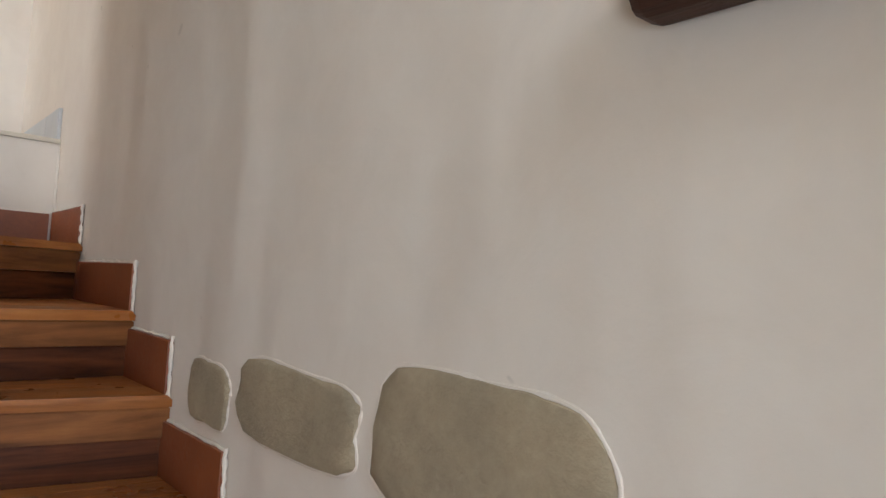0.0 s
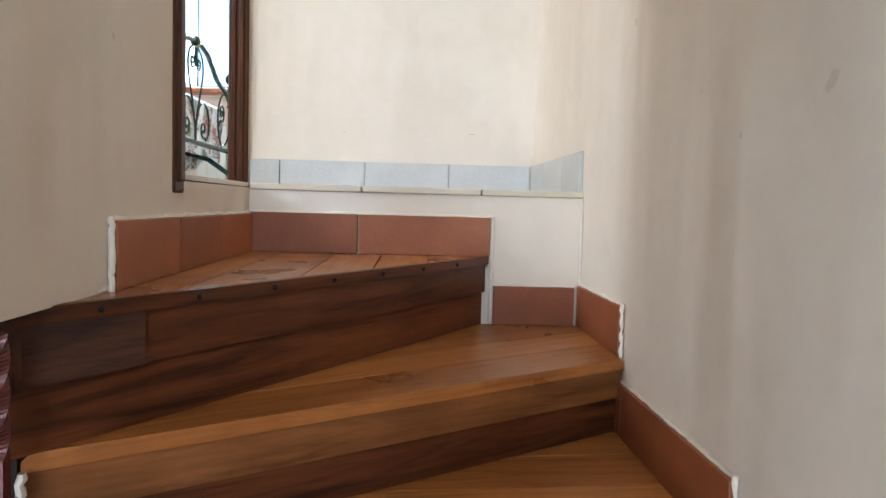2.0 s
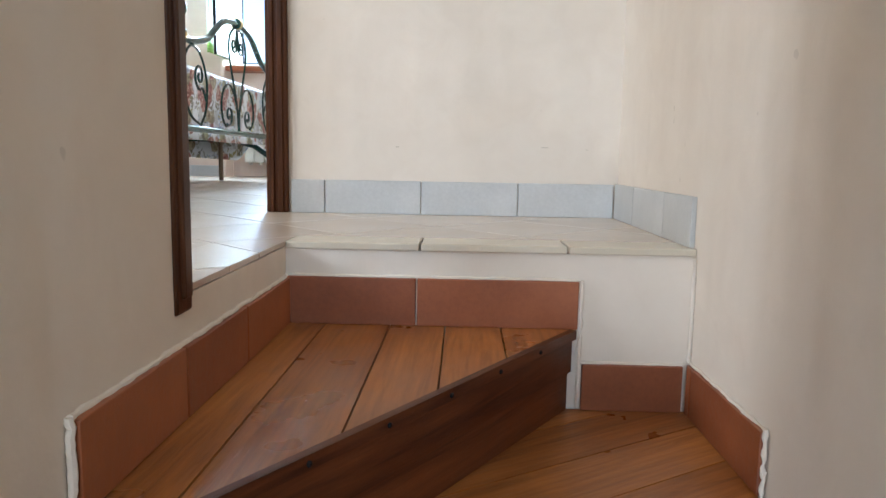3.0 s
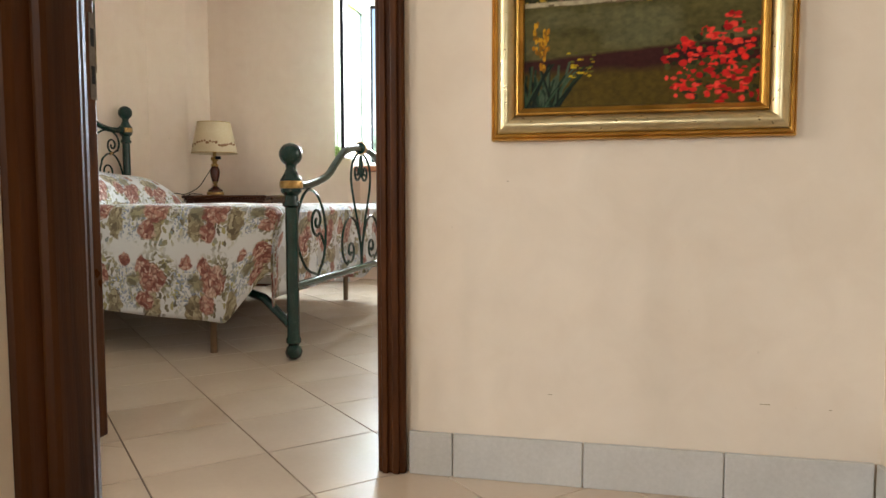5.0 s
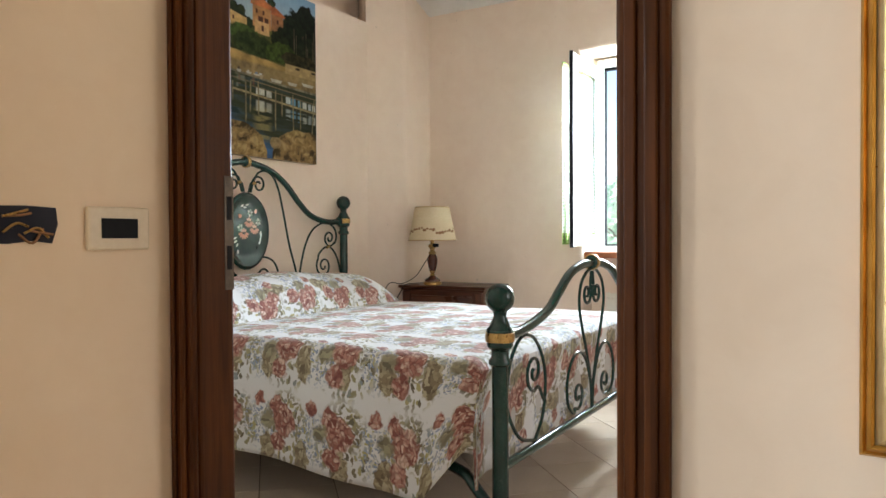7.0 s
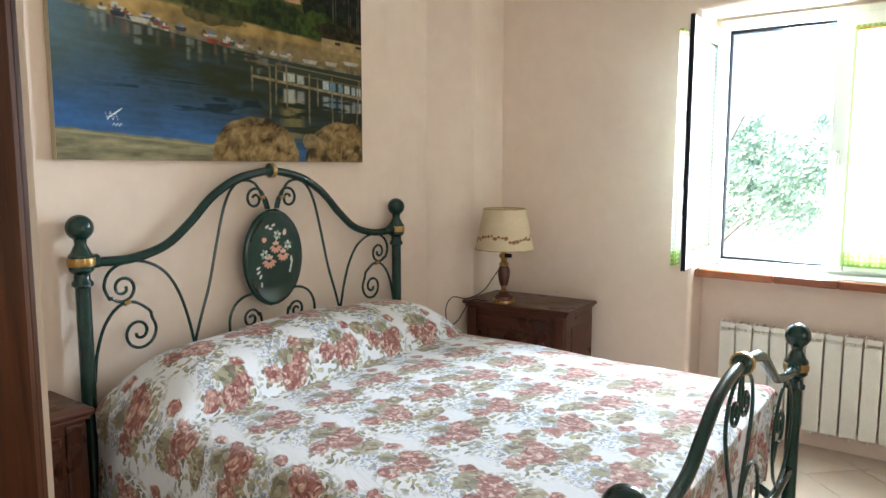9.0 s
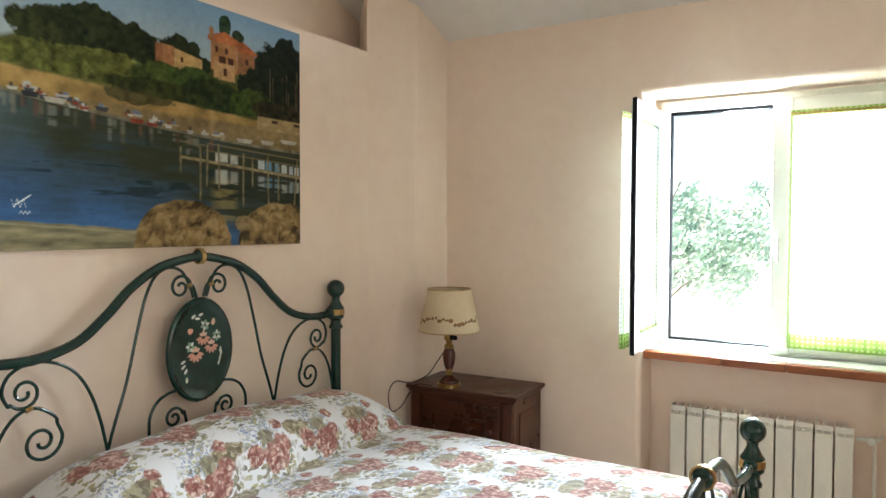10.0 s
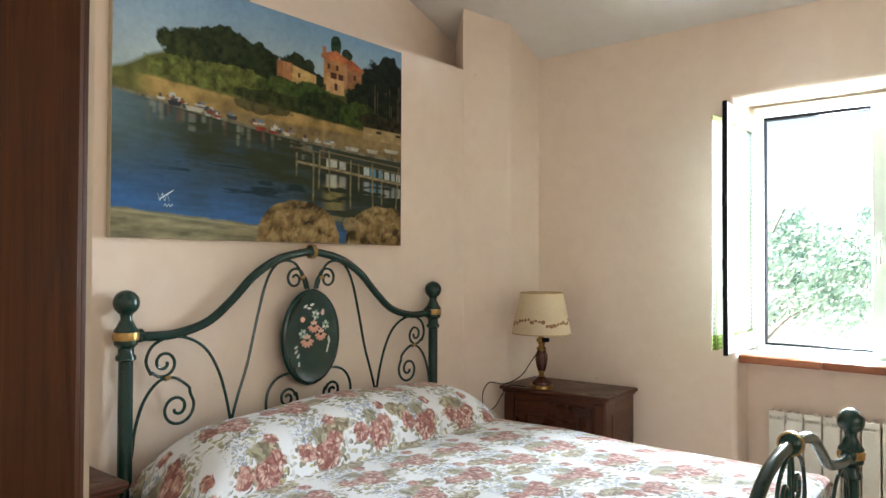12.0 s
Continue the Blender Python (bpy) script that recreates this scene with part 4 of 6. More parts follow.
    # scrub in front of the walls, lit from the side
    for cx, cy, rx, ry, c in ((0.30, 0.655, 0.22, 0.055, (0.13, 0.14, 0.04)), (0.50, 0.655, 0.10, 0.06, (0.075, 0.10, 0.03)), (0.60, 0.66, 0.09, 0.075, (0.055, 0.085, 0.024)), (0.50, 0.61, 0.16, 0.035, (0.05, 0.06, 0.02)),
                              (0.68, 0.62, 0.12, 0.075, (0.035, 0.05, 0.018)), (0.79, 0.69, 0.05, 0.09, (0.020, 0.028, 0.014)), (0.80, 0.62, 0.09, 0.07, (0.050, 0.075, 0.020)), (0.90, 0.60, 0.10, 0.05, (0.04, 0.035, 0.018))):
        img = over(img, mass(cx, cy, rx, ry, 1.5), c, n3, 0.85)
    # ochre sea wall and bank
    wall_top = 0.60 - 0.06 * u
    img = over(img, edge(wall_top + 0.01 * n2 - v, 0.01) * edge(u + 0.05 * n1 - 0.10, 0.06), (0.34, 0.24, 0.10), n2, 0.5)
    img = over(img, edge(0.515 - v + 0.02 * n1, 0.015) * edge(u - 0.3, 0.2) * 0.6, (0.17, 0.14, 0.09), n3, 0.5)
    img = over(img, box(0.82, 1.0, 0.515, 0.575), (0.33, 0.25, 0.13), n3, 0.25)
    for x in (0.89, 0.985):
        img = over(img, box(x - 0.012, x + 0.012, 0.553, 0.566, 0.004), (0.06, 0.045, 0.03))
    img = over(img, mass(0.42, 0.565, 0.10, 0.03, 1.6) * 0.8, (0.07, 0.07, 0.03), n3, 0.7)
    # water: grey-green reflections giving way to blue
    lit = np.clip((0.41 - v) * 3.0 - 0.75 * np.clip(u - 0.12, 0, 1) + 0.5 * (n1 - 0.5), 0, 1)
    lit = lit * (1 - 0.85 * edge(u - 0.60 - 0.2 * (0.3 - v), 0.22) * edge(v - 0.10 - 0.05 * n1, 0.1))
    streak = fbm(u * 9, v * 60, 21)
    lit = np.clip(lit + (streak - 0.5) * 0.45 * edge(u - 0.12, 0.3), 0, 1)[..., None]
    w_ = np.array((0.052, 0.062, 0.036)) * (1 - lit) + np.array((0.070, 0.17, 0.34)) * lit
    haze = (np.clip(1 - u * 4.5, 0, 1) * np.clip((v - 0.2) * 4, 0, 1))[..., None]
    w_ = w_ * (1 - 0.75 * haze) + np.array((0.16, 0.23, 0.26)) * 0.75 * haze
    w_ = w_ * (0.86 + 0.28 * streak)[..., None]
    dark = edge(streak - 0.56, 0.06) * edge(n1 - 0.46, 0.1) * edge(u - 0.12, 0.15) * edge(v - 0.17, 0.06) * edge(0.36 - v, 0.06)
    w_ = over(w_, dark * 0.75, (0.022, 0.034, 0.030))
    water = edge(shore - v, 0.006)
    img = img * (1 - water[..., None]) + w_ * water[..., None]
    # broken upright reflections below the moored boats
    for i in range(46):
        x = rnd.uniform(0.08, 0.66)
        y = 0.535 - 0.19 * x + 0.085 * x * x
        img = over(img, box(x - rnd.uniform(0.002, 0.008), x + 0.005, y - rnd.uniform(0.02, 0.09), y - 0.006, 0.008) * edge(streak - 0.42, 0.15) * 0.45, rnd.choice(((0.30, 0.30, 0.25), (0.17, 0.15, 0.10), (0.03, 0.035, 0.03), (0.22, 0.09, 0.06))))
    # stone edge of the quay side, then boats with hull, deck and cabin
    img = over(img, edge(0.006 - abs(v - shore - 0.002), 0.004), (0.19, 0.17, 0.12), n3, 0.5)
    for i in range(34):
        x = rnd.uniform(0.10, 0.70)
        y = 0.535 - 0.19 * x + 0.085 * x * x + rnd.uniform(0.004, 0.03)
        w, h = rnd.uniform(0.008, 0.022), rnd.uniform(0.004, 0.009)
        c = rnd.choice(((0.44, 0.43, 0.38), (0.36, 0.35, 0.31), (0.07, 0.08, 0.09), (0.25, 0.07, 0.045), (0.15, 0.12, 0.08), (0.30, 0.25, 0.17)))
        hull = edge(h - abs(v - y), 0.003) * edge(w * (0.75 + 22 * np.clip(v - y, -0.01, 0.012)) - abs(u - x), 0.004)
        img = over(img, hull, c, n3, 0.2)
        img = over(img, box(x - w * 0.4, x + w * rnd.uniform(0.0, 0.5), y + h, y + h + rnd.uniform(0.006, 0.014), 0.004), rnd.choice(((0.42, 0.42, 0.39), (0.16, 0.20, 0.26), (0.22, 0.08, 0.05), (0.10, 0.08, 0.06))))
    for x, y, w in ((0.16, 0.515, 0.022), (0.215, 0.507, 0.030), (0.42, 0.475, 0.022), (0.95, 0.475, 0.04), (0.86, 0.46, 0.03), (0.77, 0.455, 0.035)):
        img = over(img, edge(0.009 - abs(v - y), 0.003) * edge(w * (0.8 + 14 * np.clip(v - y, -0.012, 0.012)) - abs(u - x), 0.004), (0.38, 0.36, 0.30) if x > 0.2 and x != 0.42 else (0.05, 0.05, 0.055) if x < 0.2 else (0.26, 0.07, 0.045), n3, 0.2)
    # jetty: deck, rail, posts, tarpaulins and their reflections
    deck = 0.360 - 0.103 * (u - 0.545)
    rail = 0.425 - 0.07 * (u - 0.635)
    img = over(img, edge(u - 0.66, 0.02) * edge(v - deck + 0.16, 0.05) * edge(deck - v) * 0.55, (0.035, 0.042, 0.032), streak, 0.6)
    img = over(img, box(0.655, 0.735, 0.10, 0.28, 0.03) * edge(streak - 0.45, 0.12) * 0.75, (0.24, 0.20, 0.09), n2, 0.4)
    for x, w, c in ((0.685, 0.022, (0.42, 0.42, 0.37)), (0.73, 0.014, (0.36, 0.36, 0.32)), (0.835, 0.013, (0.38, 0.42, 0.42)), (0.865, 0.013, (0.13, 0.24, 0.32)), (0.90, 0.010, (0.16, 0.27, 0.34)), (0.93, 0.012, (0.42, 0.42, 0.38)), (0.96, 0.009, (0.34, 0.37, 0.37)), (0.985, 0.010, (0.42, 0.41, 0.37))):
        dx = 0.360 - 0.103 * (x - 0.545)
        img = over(img, box(x - w, x + w, dx + 0.008, dx + 0.048, 0.005), c, n3, 0.3)
        img = over(img, box(x - w, x + w, dx - 0.085, dx - 0.025, 0.010) * edge(streak - 0.44, 0.1) * 0.7, c, n2, 0.3)
    img = over(img, edge(u - 0.545, 0.004) * edge(0.006 - abs(v - deck), 0.004), (0.27, 0.22, 0.13), n3, 0.5)
    img = over(img, edge(u - 0.545, 0.004) * edge(0.003 - abs(v - deck + 0.014), 0.003), (0.06, 0.05, 0.035))
    img = over(img, edge(u - 0.635, 0.004) * edge(0.003 - abs(v - rail), 0.003), (0.20, 0.16, 0.10))
    img = over(img, edge(u - 0.545, 0.004) * edge(0.003 - abs(v - rail + 0.030 - 0.02 * (u < 0.63)), 0.003) * 0.8, (0.20, 0.16, 0.10))
    for x, y1, y0, lean_ in ((0.548, 0.40, 0.30, 0.0), (0.612, 0.41, 0.19, 0.0), (0.635, 0.42, 0.25, 0.02), (0.675, 0.43, 0.24, -0.01), (0.765, 0.40, 0.17, 0.01), (0.80, 0.39, 0.26, 0.0), (0.862, 0.40, 0.17, -0.01), (0.905, 0.38, 0.20, 0.0), (0.985, 0.40, 0.14, 0.06)):
        img = over(img, edge(0.0035 - abs(u - x - lean_ * (v - 0.35) - 0.004 * (streak - 0.5) * (v < 0.29)), 0.003) * edge(y1 - v, 0.006) * edge(v - y0, 0.02) * 0.9, (0.21, 0.18, 0.11), n3, 0.5)
    # quay of rough slabs
    quay = 0.105 - 0.10 * u
    img = over(img, edge(quay + 0.010 * n2 - v, 0.006) * edge(0.56 - u, 0.04), (0.26, 0.235, 0.15), fbm(u * 16, v * 60, 41), 0.55)
    img = over(img, edge(0.004 - abs(v - quay + 0.006), 0.004) * edge(0.52 - u, 0.04) * 0.6, (0.36, 0.33, 0.23))
    # two heaps of nets: ropy strands that run over the crest
    for cx, cy, rx, ry in ((0.565, -0.02, 0.155, 0.205), (0.905, -0.03, 0.165, 0.225)):
        d = (abs(u - cx) / rx) ** 2.6 + (abs(v - cy) / ry) ** 2.2
        k = edge(1.0 - d + 0.30 * (n1 - 0.5) + 0.2 * (n2 - 0.5), 0.05)
        angle = np.arctan2(v - cy + 0.05, (u - cx) * 1.3)
        strand = 0.55 * fbm(angle * 5 + 5.0 * n1, np.sqrt(d) * 5 + 4.0 * n1, 31) + 0.45 * fbm((u - v) * 30 + 3 * n2, (u + v) * 12 + 4 * n1, 37)
        img = over(img, k, (0.235, 0.165, 0.078), np.clip(1.9 * (strand - 0.5) + 0.5, 0, 1) * 0.75 + 0.25 * n3, 0.9)
        img = over(img, k * edge(strand - 0.60, 0.06) * 0.5, (0.36, 0.28, 0.15))
        img = over(img, k * edge(0.40 - strand, 0.06) * 0.6, (0.055, 0.038, 0.02))
    img = over(img, mass(0.765, 0.095, 0.03, 0.035, 0.6), (0.27, 0.20, 0.11), n3, 0.5)
    # white signature strokes
    img = over(img, edge(0.0022 - abs(v - 0.16 - 1.0 * (u - 0.135)), 0.003) * edge(0.018 - abs(u - 0.14), 0.006), (0.72, 0.74, 0.72))
    img = over(img, edge(0.0022 - abs(v - 0.155 - 0.012 * np.sin(u * 500)), 0.003) * edge(0.015 - abs(u - 0.132), 0.004), (0.66, 0.68, 0.68))
    img = over(img, edge(0.0020 - abs(v - 0.125 - 0.004 * np.sin(u * 700)), 0.003) * edge(0.012 - abs(u - 0.145), 0.004), (0.55, 0.58, 0.60))
    return np.clip(1.3 * (img * (0.88 + 0.12 * n3 + 0.12 * fine)[..., None]) ** 1.28, 0, 1)



def lake(u, v):
    """A lake shore: buildings on the far bank, dim water, yellow irises and red geraniums in front."""
    n1, n2, n3 = fbm(u * 8, v * 8, 3), fbm(u * 24, v * 24, 9), fbm(u * 55, v * 55, 17)
    img = np.zeros(u.shape + (3,)) + np.array((0.40, 0.36, 0.27))
    img = lay(img, edge(0.93 + 0.05 * n1 - v), (0.25, 0.17, 0.12))
    rnd = random.Random(3)
    # two rows of houses: walls, roofs, small windows
    for base_, top_, tones in ((0.84, 0.93, ((0.40, 0.30, 0.24), (0.46, 0.34, 0.26), (0.36, 0.27, 0.25))), (0.70, 0.825, ((0.66, 0.42, 0.05), (0.70, 0.50, 0.08), (0.56, 0.33, 0.06), (0.42, 0.32, 0.28)))):
        x = -0.05
        while x < 1.0:
            w, h = rnd.uniform(0.07, 0.17), rnd.uniform(-0.02, 0.02)
            body = edge(u - x, 0.006) * edge(x + w - u, 0.006) * edge(v - base_, 0.01) * edge(top_ + h - v, 0.008)
            img = lay(img, body, rnd.choice(tones))
            img = lay(img, edge(u - x + 0.006, 0.006) * edge(x + w + 0.006 - u, 0.006) * edge(v - top_ - h, 0.008) * edge(top_ + h + 0.028 - v, 0.010), rnd.choice(((0.26, 0.13, 0.08), (0.34, 0.20, 0.15), (0.22, 0.12, 0.09))))
            for row in (0.28, 0.68):
                for i in range(max(1, int(w / 0.035))):
                    wx, wy = x + (i + 0.6) * 0.035, base_ + row * (top_ + h - base_)
                    if wx < x + w - 0.008:
                        img = lay(img, edge(0.0055 - abs(u - wx), 0.004) * edge(0.013 - abs(v - wy), 0.006) * 0.85, (0.16, 0.07, 0.03))
            x += w + rnd.uniform(0.0, 0.012)
    trees = edge(0.70 + 0.06 * n1 + 0.03 * n2 - v) * edge(v - 0.585)
    k = np.clip(trees * edge(n2 - 0.38, 0.12), 0, 1)[..., None]
    img = img * (1 - k) + np.array((0.055, 0.06, 0.022)) * (0.5 + n2)[..., None] * k
    img = lay(img, trees * edge(n2 - 0.60, 0.05), (0.46, 0.32, 0.04))
    for cx, cy, rx, ry in ((0.42, 0.78, 0.03, 0.14), (0.83, 0.74, 0.05, 0.10)):
        d = ((u - cx) / rx) ** 2 + ((v - cy) / ry) ** 2
        img = lay(img, edge(1 - d + (n2 - 0.5), 0.2), (0.03, 0.035, 0.018))
    w_ = np.array((0.135, 0.118, 0.045)) * (0.75 + 0.6 * fbm(u * 5, v * 14, 5))[..., None]
    k = edge(0.59 - v)[..., None]
    img = img * (1 - k) + w_ * k
    img = lay(img, edge(fbm(u * 4, v * 4, 25) - 0.5, 0.2) * edge(0.56 - v, 0.05) * edge(v - 0.3, 0.1) * 0.6, (0.20, 0.20, 0.115))
    img = lay(img, edge(0.008 + 0.010 * n2 - abs(v - 0.595 - 0.03 * u), 0.006) * edge(n2 + n1 - 0.75, 0.1), (0.48, 0.42, 0.30))
    img = lay(img, edge(0.27 + 0.09 * u + 0.02 * n1 - v, 0.02), (0.075, 0.024, 0.020))
    img = lay(img, edge(0.20 + 0.03 * n1 - v, 0.05), (0.13, 0.092, 0.016))
    # blades and spikes
    for i in range(70):
        x0 = rnd.uniform(0.0, 0.16)
        lean_ = rnd.uniform(-0.5, 1.0) * 0.6
        top_ = rnd.uniform(0.10, 0.27)
        line = x0 + lean_ * v + 0.9 * lean_ * v * v
        c = rnd.choice(((0.03, 0.06, 0.035), (0.07, 0.12, 0.07), (0.10, 0.14, 0.09), (0.02, 0.03, 0.02)))
        img = lay(img, edge(0.005 - abs(u - line), 0.005) * edge(top_ - v, 0.01), c)
    for i in range(60):
        s = rnd.choice(((0.06, 0.28, 0.50), (0.105, 0.28, 0.46), (0.085, 0.22, 0.4)))
        x, y = s[0] + rnd.uniform(-0.012, 0.012), rnd.uniform(s[1], s[2])
        img = lay(img, edge(1 - ((u - x) / 0.006) ** 2 - ((v - y) / 0.014) ** 2, 0.4), rnd.choice(((0.58, 0.33, 0.03), (0.48, 0.23, 0.02), (0.30, 0.16, 0.02))))
    for i in range(26):
        x, y = rnd.uniform(0.2, 0.32), rnd.uniform(0.18, 0.32)
        img = lay(img, edge(1 - ((u - x) / 0.009) ** 2 - ((v - y) / 0.006) ** 2, 0.4), rnd.choice(((0.55, 0.42, 0.03), (0.16, 0.15, 0.03), (0.40, 0.25, 0.02))))
    for i in range(330):
        a, q = rnd.uniform(0, 6.28), rnd.random() ** 0.6
        x, y = 0.84 + 0.24 * q * math.cos(a), 0.22 + 0.28 * q * math.sin(a) + 0.05 * (rnd.random())
        if y > 0.27 + (x - 0.56) * 0.75 or x < 0.57:
            continue
        c = rnd.choice(((0.72, 0.05, 0.035), (0.60, 0.035, 0.03), (0.80, 0.10, 0.07), (0.05, 0.055, 0.02), (0.10, 0.10, 0.03), (0.42, 0.02, 0.02)))
        r1, r2 = rnd.uniform(0.006, 0.021), rnd.uniform(0.006, 0.019)
        img = lay(img, edge(1 - ((u - x) / r1) ** 2 - ((v - y) / r2) ** 2 + (n3 - 0.5), 0.35), c)
    return np.clip(1.0 * (img * (0.7 + 0.6 * n3)[..., None]) ** 1.28, 0, 1)


def canvas_mesh(name, w, h, nx, ny, painter):
    """A flat painted sheet in its own x (across) and z (up)."""
    uu, vv = np.meshgrid(np.linspace(0, 1, nx), np.linspace(0, 1, ny))
    col = painter(uu, vv).reshape(-1, 3)
    mesh = bpy.data.meshes.new(name)
    verts = np.stack([uu.ravel() * w, np.zeros(nx * ny), vv.ravel() * h], 1)
    faces = [(j * nx + i, j * nx + i + 1, (j + 1) * nx + i + 1, (j + 1) * nx + i) for j in range(ny - 1) for i in range(nx - 1)]
    mesh.from_pydata(verts.tolist(), [], faces)
    layer = mesh.color_attributes.new("paint", "FLOAT_COLOR", "POINT")
    layer.data.foreach_set("color", np.concatenate([col, np.ones((len(col), 1))], 1).astype(np.float32).ravel())
    mesh.materials.append(M_PAINT)
    return mesh


PW, PH = 1.555, 1.04
pic = tagged(empty("harbour_painting", HEAD, 4.40, 1.512, 90), "large unframed canvas of a blue harbour below a wooded hill", "painting")
bm = bmesh.new()
bx(bm, 0, PW, -0.032, -0.002, 0, PH, bevel=0.002)
part("stretcher", bm, surface("raw_canvas", (0.45, 0.36, 0.24), (0.36, 0.28, 0.18), 0.9), pic)
sheet = new("painted_canvas", canvas_mesh("painted_canvas", PW - 0.004, PH - 0.004, 560, 374, harbour))
sheet.parent = pic
sheet.matrix_local = pose(0.002, -0.0335, 0.002)
sheet["label"] = "harbour scene in blue, green and ochre oil paint"
bm = bmesh.new()
lathe(bm, [(0.006, 0), (0.006, 0.012)], 0, 0, 0, 10)
part("nail", bm, M_BRASS, pic, m=pose(0.60, -0.004, PH + 0.012, 90))

FW, FH = 0.635, 0.756
fr = tagged(empty("framed_painting", -0.225, NORTH - 0.001, 0.79), "gilt-framed oil painting of a lake with red geraniums", "framed painting")
for k, (length, m) in enumerate(((FW, pose(0, 0, 0)), (FW, pose(FW, 0, FH, 0, 180, 0)), (FH, pose(0, 0, FH, 0, 90, 0)), (FH, pose(FW, 0, 0, 0, -90, 0)))):
    for name, mt, prof_ in (
        ("outer_bead", M_GOLD, [(0.0, 0.0), (0.0, -0.020), (0.003, -0.024), (0.006, -0.021), (0.007, -0.026), (0.011, -0.030), (0.0145, -0.027), (0.0145, 0.0)]),
        ("cove", M_COVE, [(0.0146, 0.0), (0.0146, -0.026), (0.018, -0.033), (0.026, -0.038), (0.036, -0.038), (0.044, -0.033), (0.050, -0.025), (0.0535, -0.020), (0.0535, 0.0)]),
        ("inner_bead", M_GOLD, [(0.0536, 0.0), (0.0536, -0.021), (0.056, -0.026), (0.060, -0.027), (0.063, -0.022), (0.068, -0.019), (0.072, -0.012), (0.072, 0.0)]),
    ):
        bm = bmesh.new()
        a = [bm.verts.new((z, y, z)) for z, y in prof_]
        b = [bm.verts.new((length - z, y, z)) for z, y in prof_]
        for i in range(len(prof_)):
            j = (i + 1) % len(prof_)
            bm.faces.new((a[i], b[i], b[j], a[j]))
        bm.faces.new(a[::-1]); bm.faces.new(b)
        part(name, bm, mt, fr, "champagne gilt moulding" if name == "cove" else "", True, m)
sheet = new("painted_canvas", canvas_mesh("lake_canvas", FW - 0.136, FH - 0.136, 230, 300, lambda u, v: lake(u, v * 1.62)))
sheet.parent = fr
sheet.matrix_local = pose(0.068, -0.009, 0.068)
sheet["label"] = "lake scene with red flowers in oil paint"


# ---- bed ----
Y0, Y1, XH, XF = 4.45, 6.185, -3.245, -1.206
YM = (Y0 + Y1) / 2
bed = tagged(empty("bed", (XH + XF) / 2, YM, 0), "dark green wrought iron double bed with brass bands", "bed")
BED_AT = bed.matrix_world.inverted()


def bed_part(name, bm, material, label="", parent=None):
    ob = make(name, bm, material, True)
    ob.parent = parent or bed
    ob.matrix_local = BED_AT if parent is None else Matrix.Identity(4)
    if label:
        ob["label"] = label
    return ob


def post(x, y, zc):
    bm = bmesh.new()
    prof_ = [(0.012, 0.0), (0.030, 0.012), (0.036, 0.032), (0.030, 0.052), (0.020, 0.060), (0.031, 0.072), (0.031, 0.086), (0.026, 0.096), (0.026, zc - 0.215), (0.036, zc - 0.208), (0.036, zc - 0.196), (0.028, zc - 0.186), (0.028, zc - 0.166), (0.042, zc - 0.152), (0.044, zc - 0.10), (0.034, zc - 0.088), (0.020, zc - 0.058), (0.022, zc - 0.044)]
    prof_ += [(0.047 * math.cos(a), zc + 0.047 * math.sin(a)) for a in [radians(q) for q in range(-60, 86, 12)]]
    lathe(bm, prof_, x, y, 0, 24)
    p = bed_part("post", bm, M_GREEN)
    bm = bmesh.new()
    lathe(bm, [(0.040, zc - 0.139), (0.0465, zc - 0.136), (0.0475, zc - 0.122), (0.0465, zc - 0.108), (0.040, zc - 0.105)], x, y, 0, 24)
    bed_part("band", bm, M_BRASS, "brass band", p)
    return p


for y in (Y0, Y1):
    post(XH, y, 1.272)
    post(XF, y, 0.842)


def rod(points, x, r=0.0062, name="scroll", flip=True):
    for side in (0, 1) if flip else (0,):
        line = smooth_line([(x, (2 * YM - y) if side else y, z) for y, z in points], 7)
        bm = bmesh.new()
        tube(bm, line, r, 8)
        bed_part(name, bm, M_GREEN)


def curl(cy, cz, r0, r1, a0, turns, n=16):
    """A flat spiral as y, z points."""
    return [(cy + (r0 + (r1 - r0) * i / n) * math.cos(a0 + turns * 2 * math.pi * i / n), cz + (r0 + (r1 - r0) * i / n) * math.sin(a0 + turns * 2 * math.pi * i / n)) for i in range(n + 1)]


def rail(points, x, r):
    pts = points + [(2 * YM - y, z) for y, z in points[-2::-1]]
    bm = bmesh.new()
    tube(bm, smooth_line([(x, y, z) for y, z in pts], 8), r, 14)
    bed_part("top_rail", bm, M_GREEN)


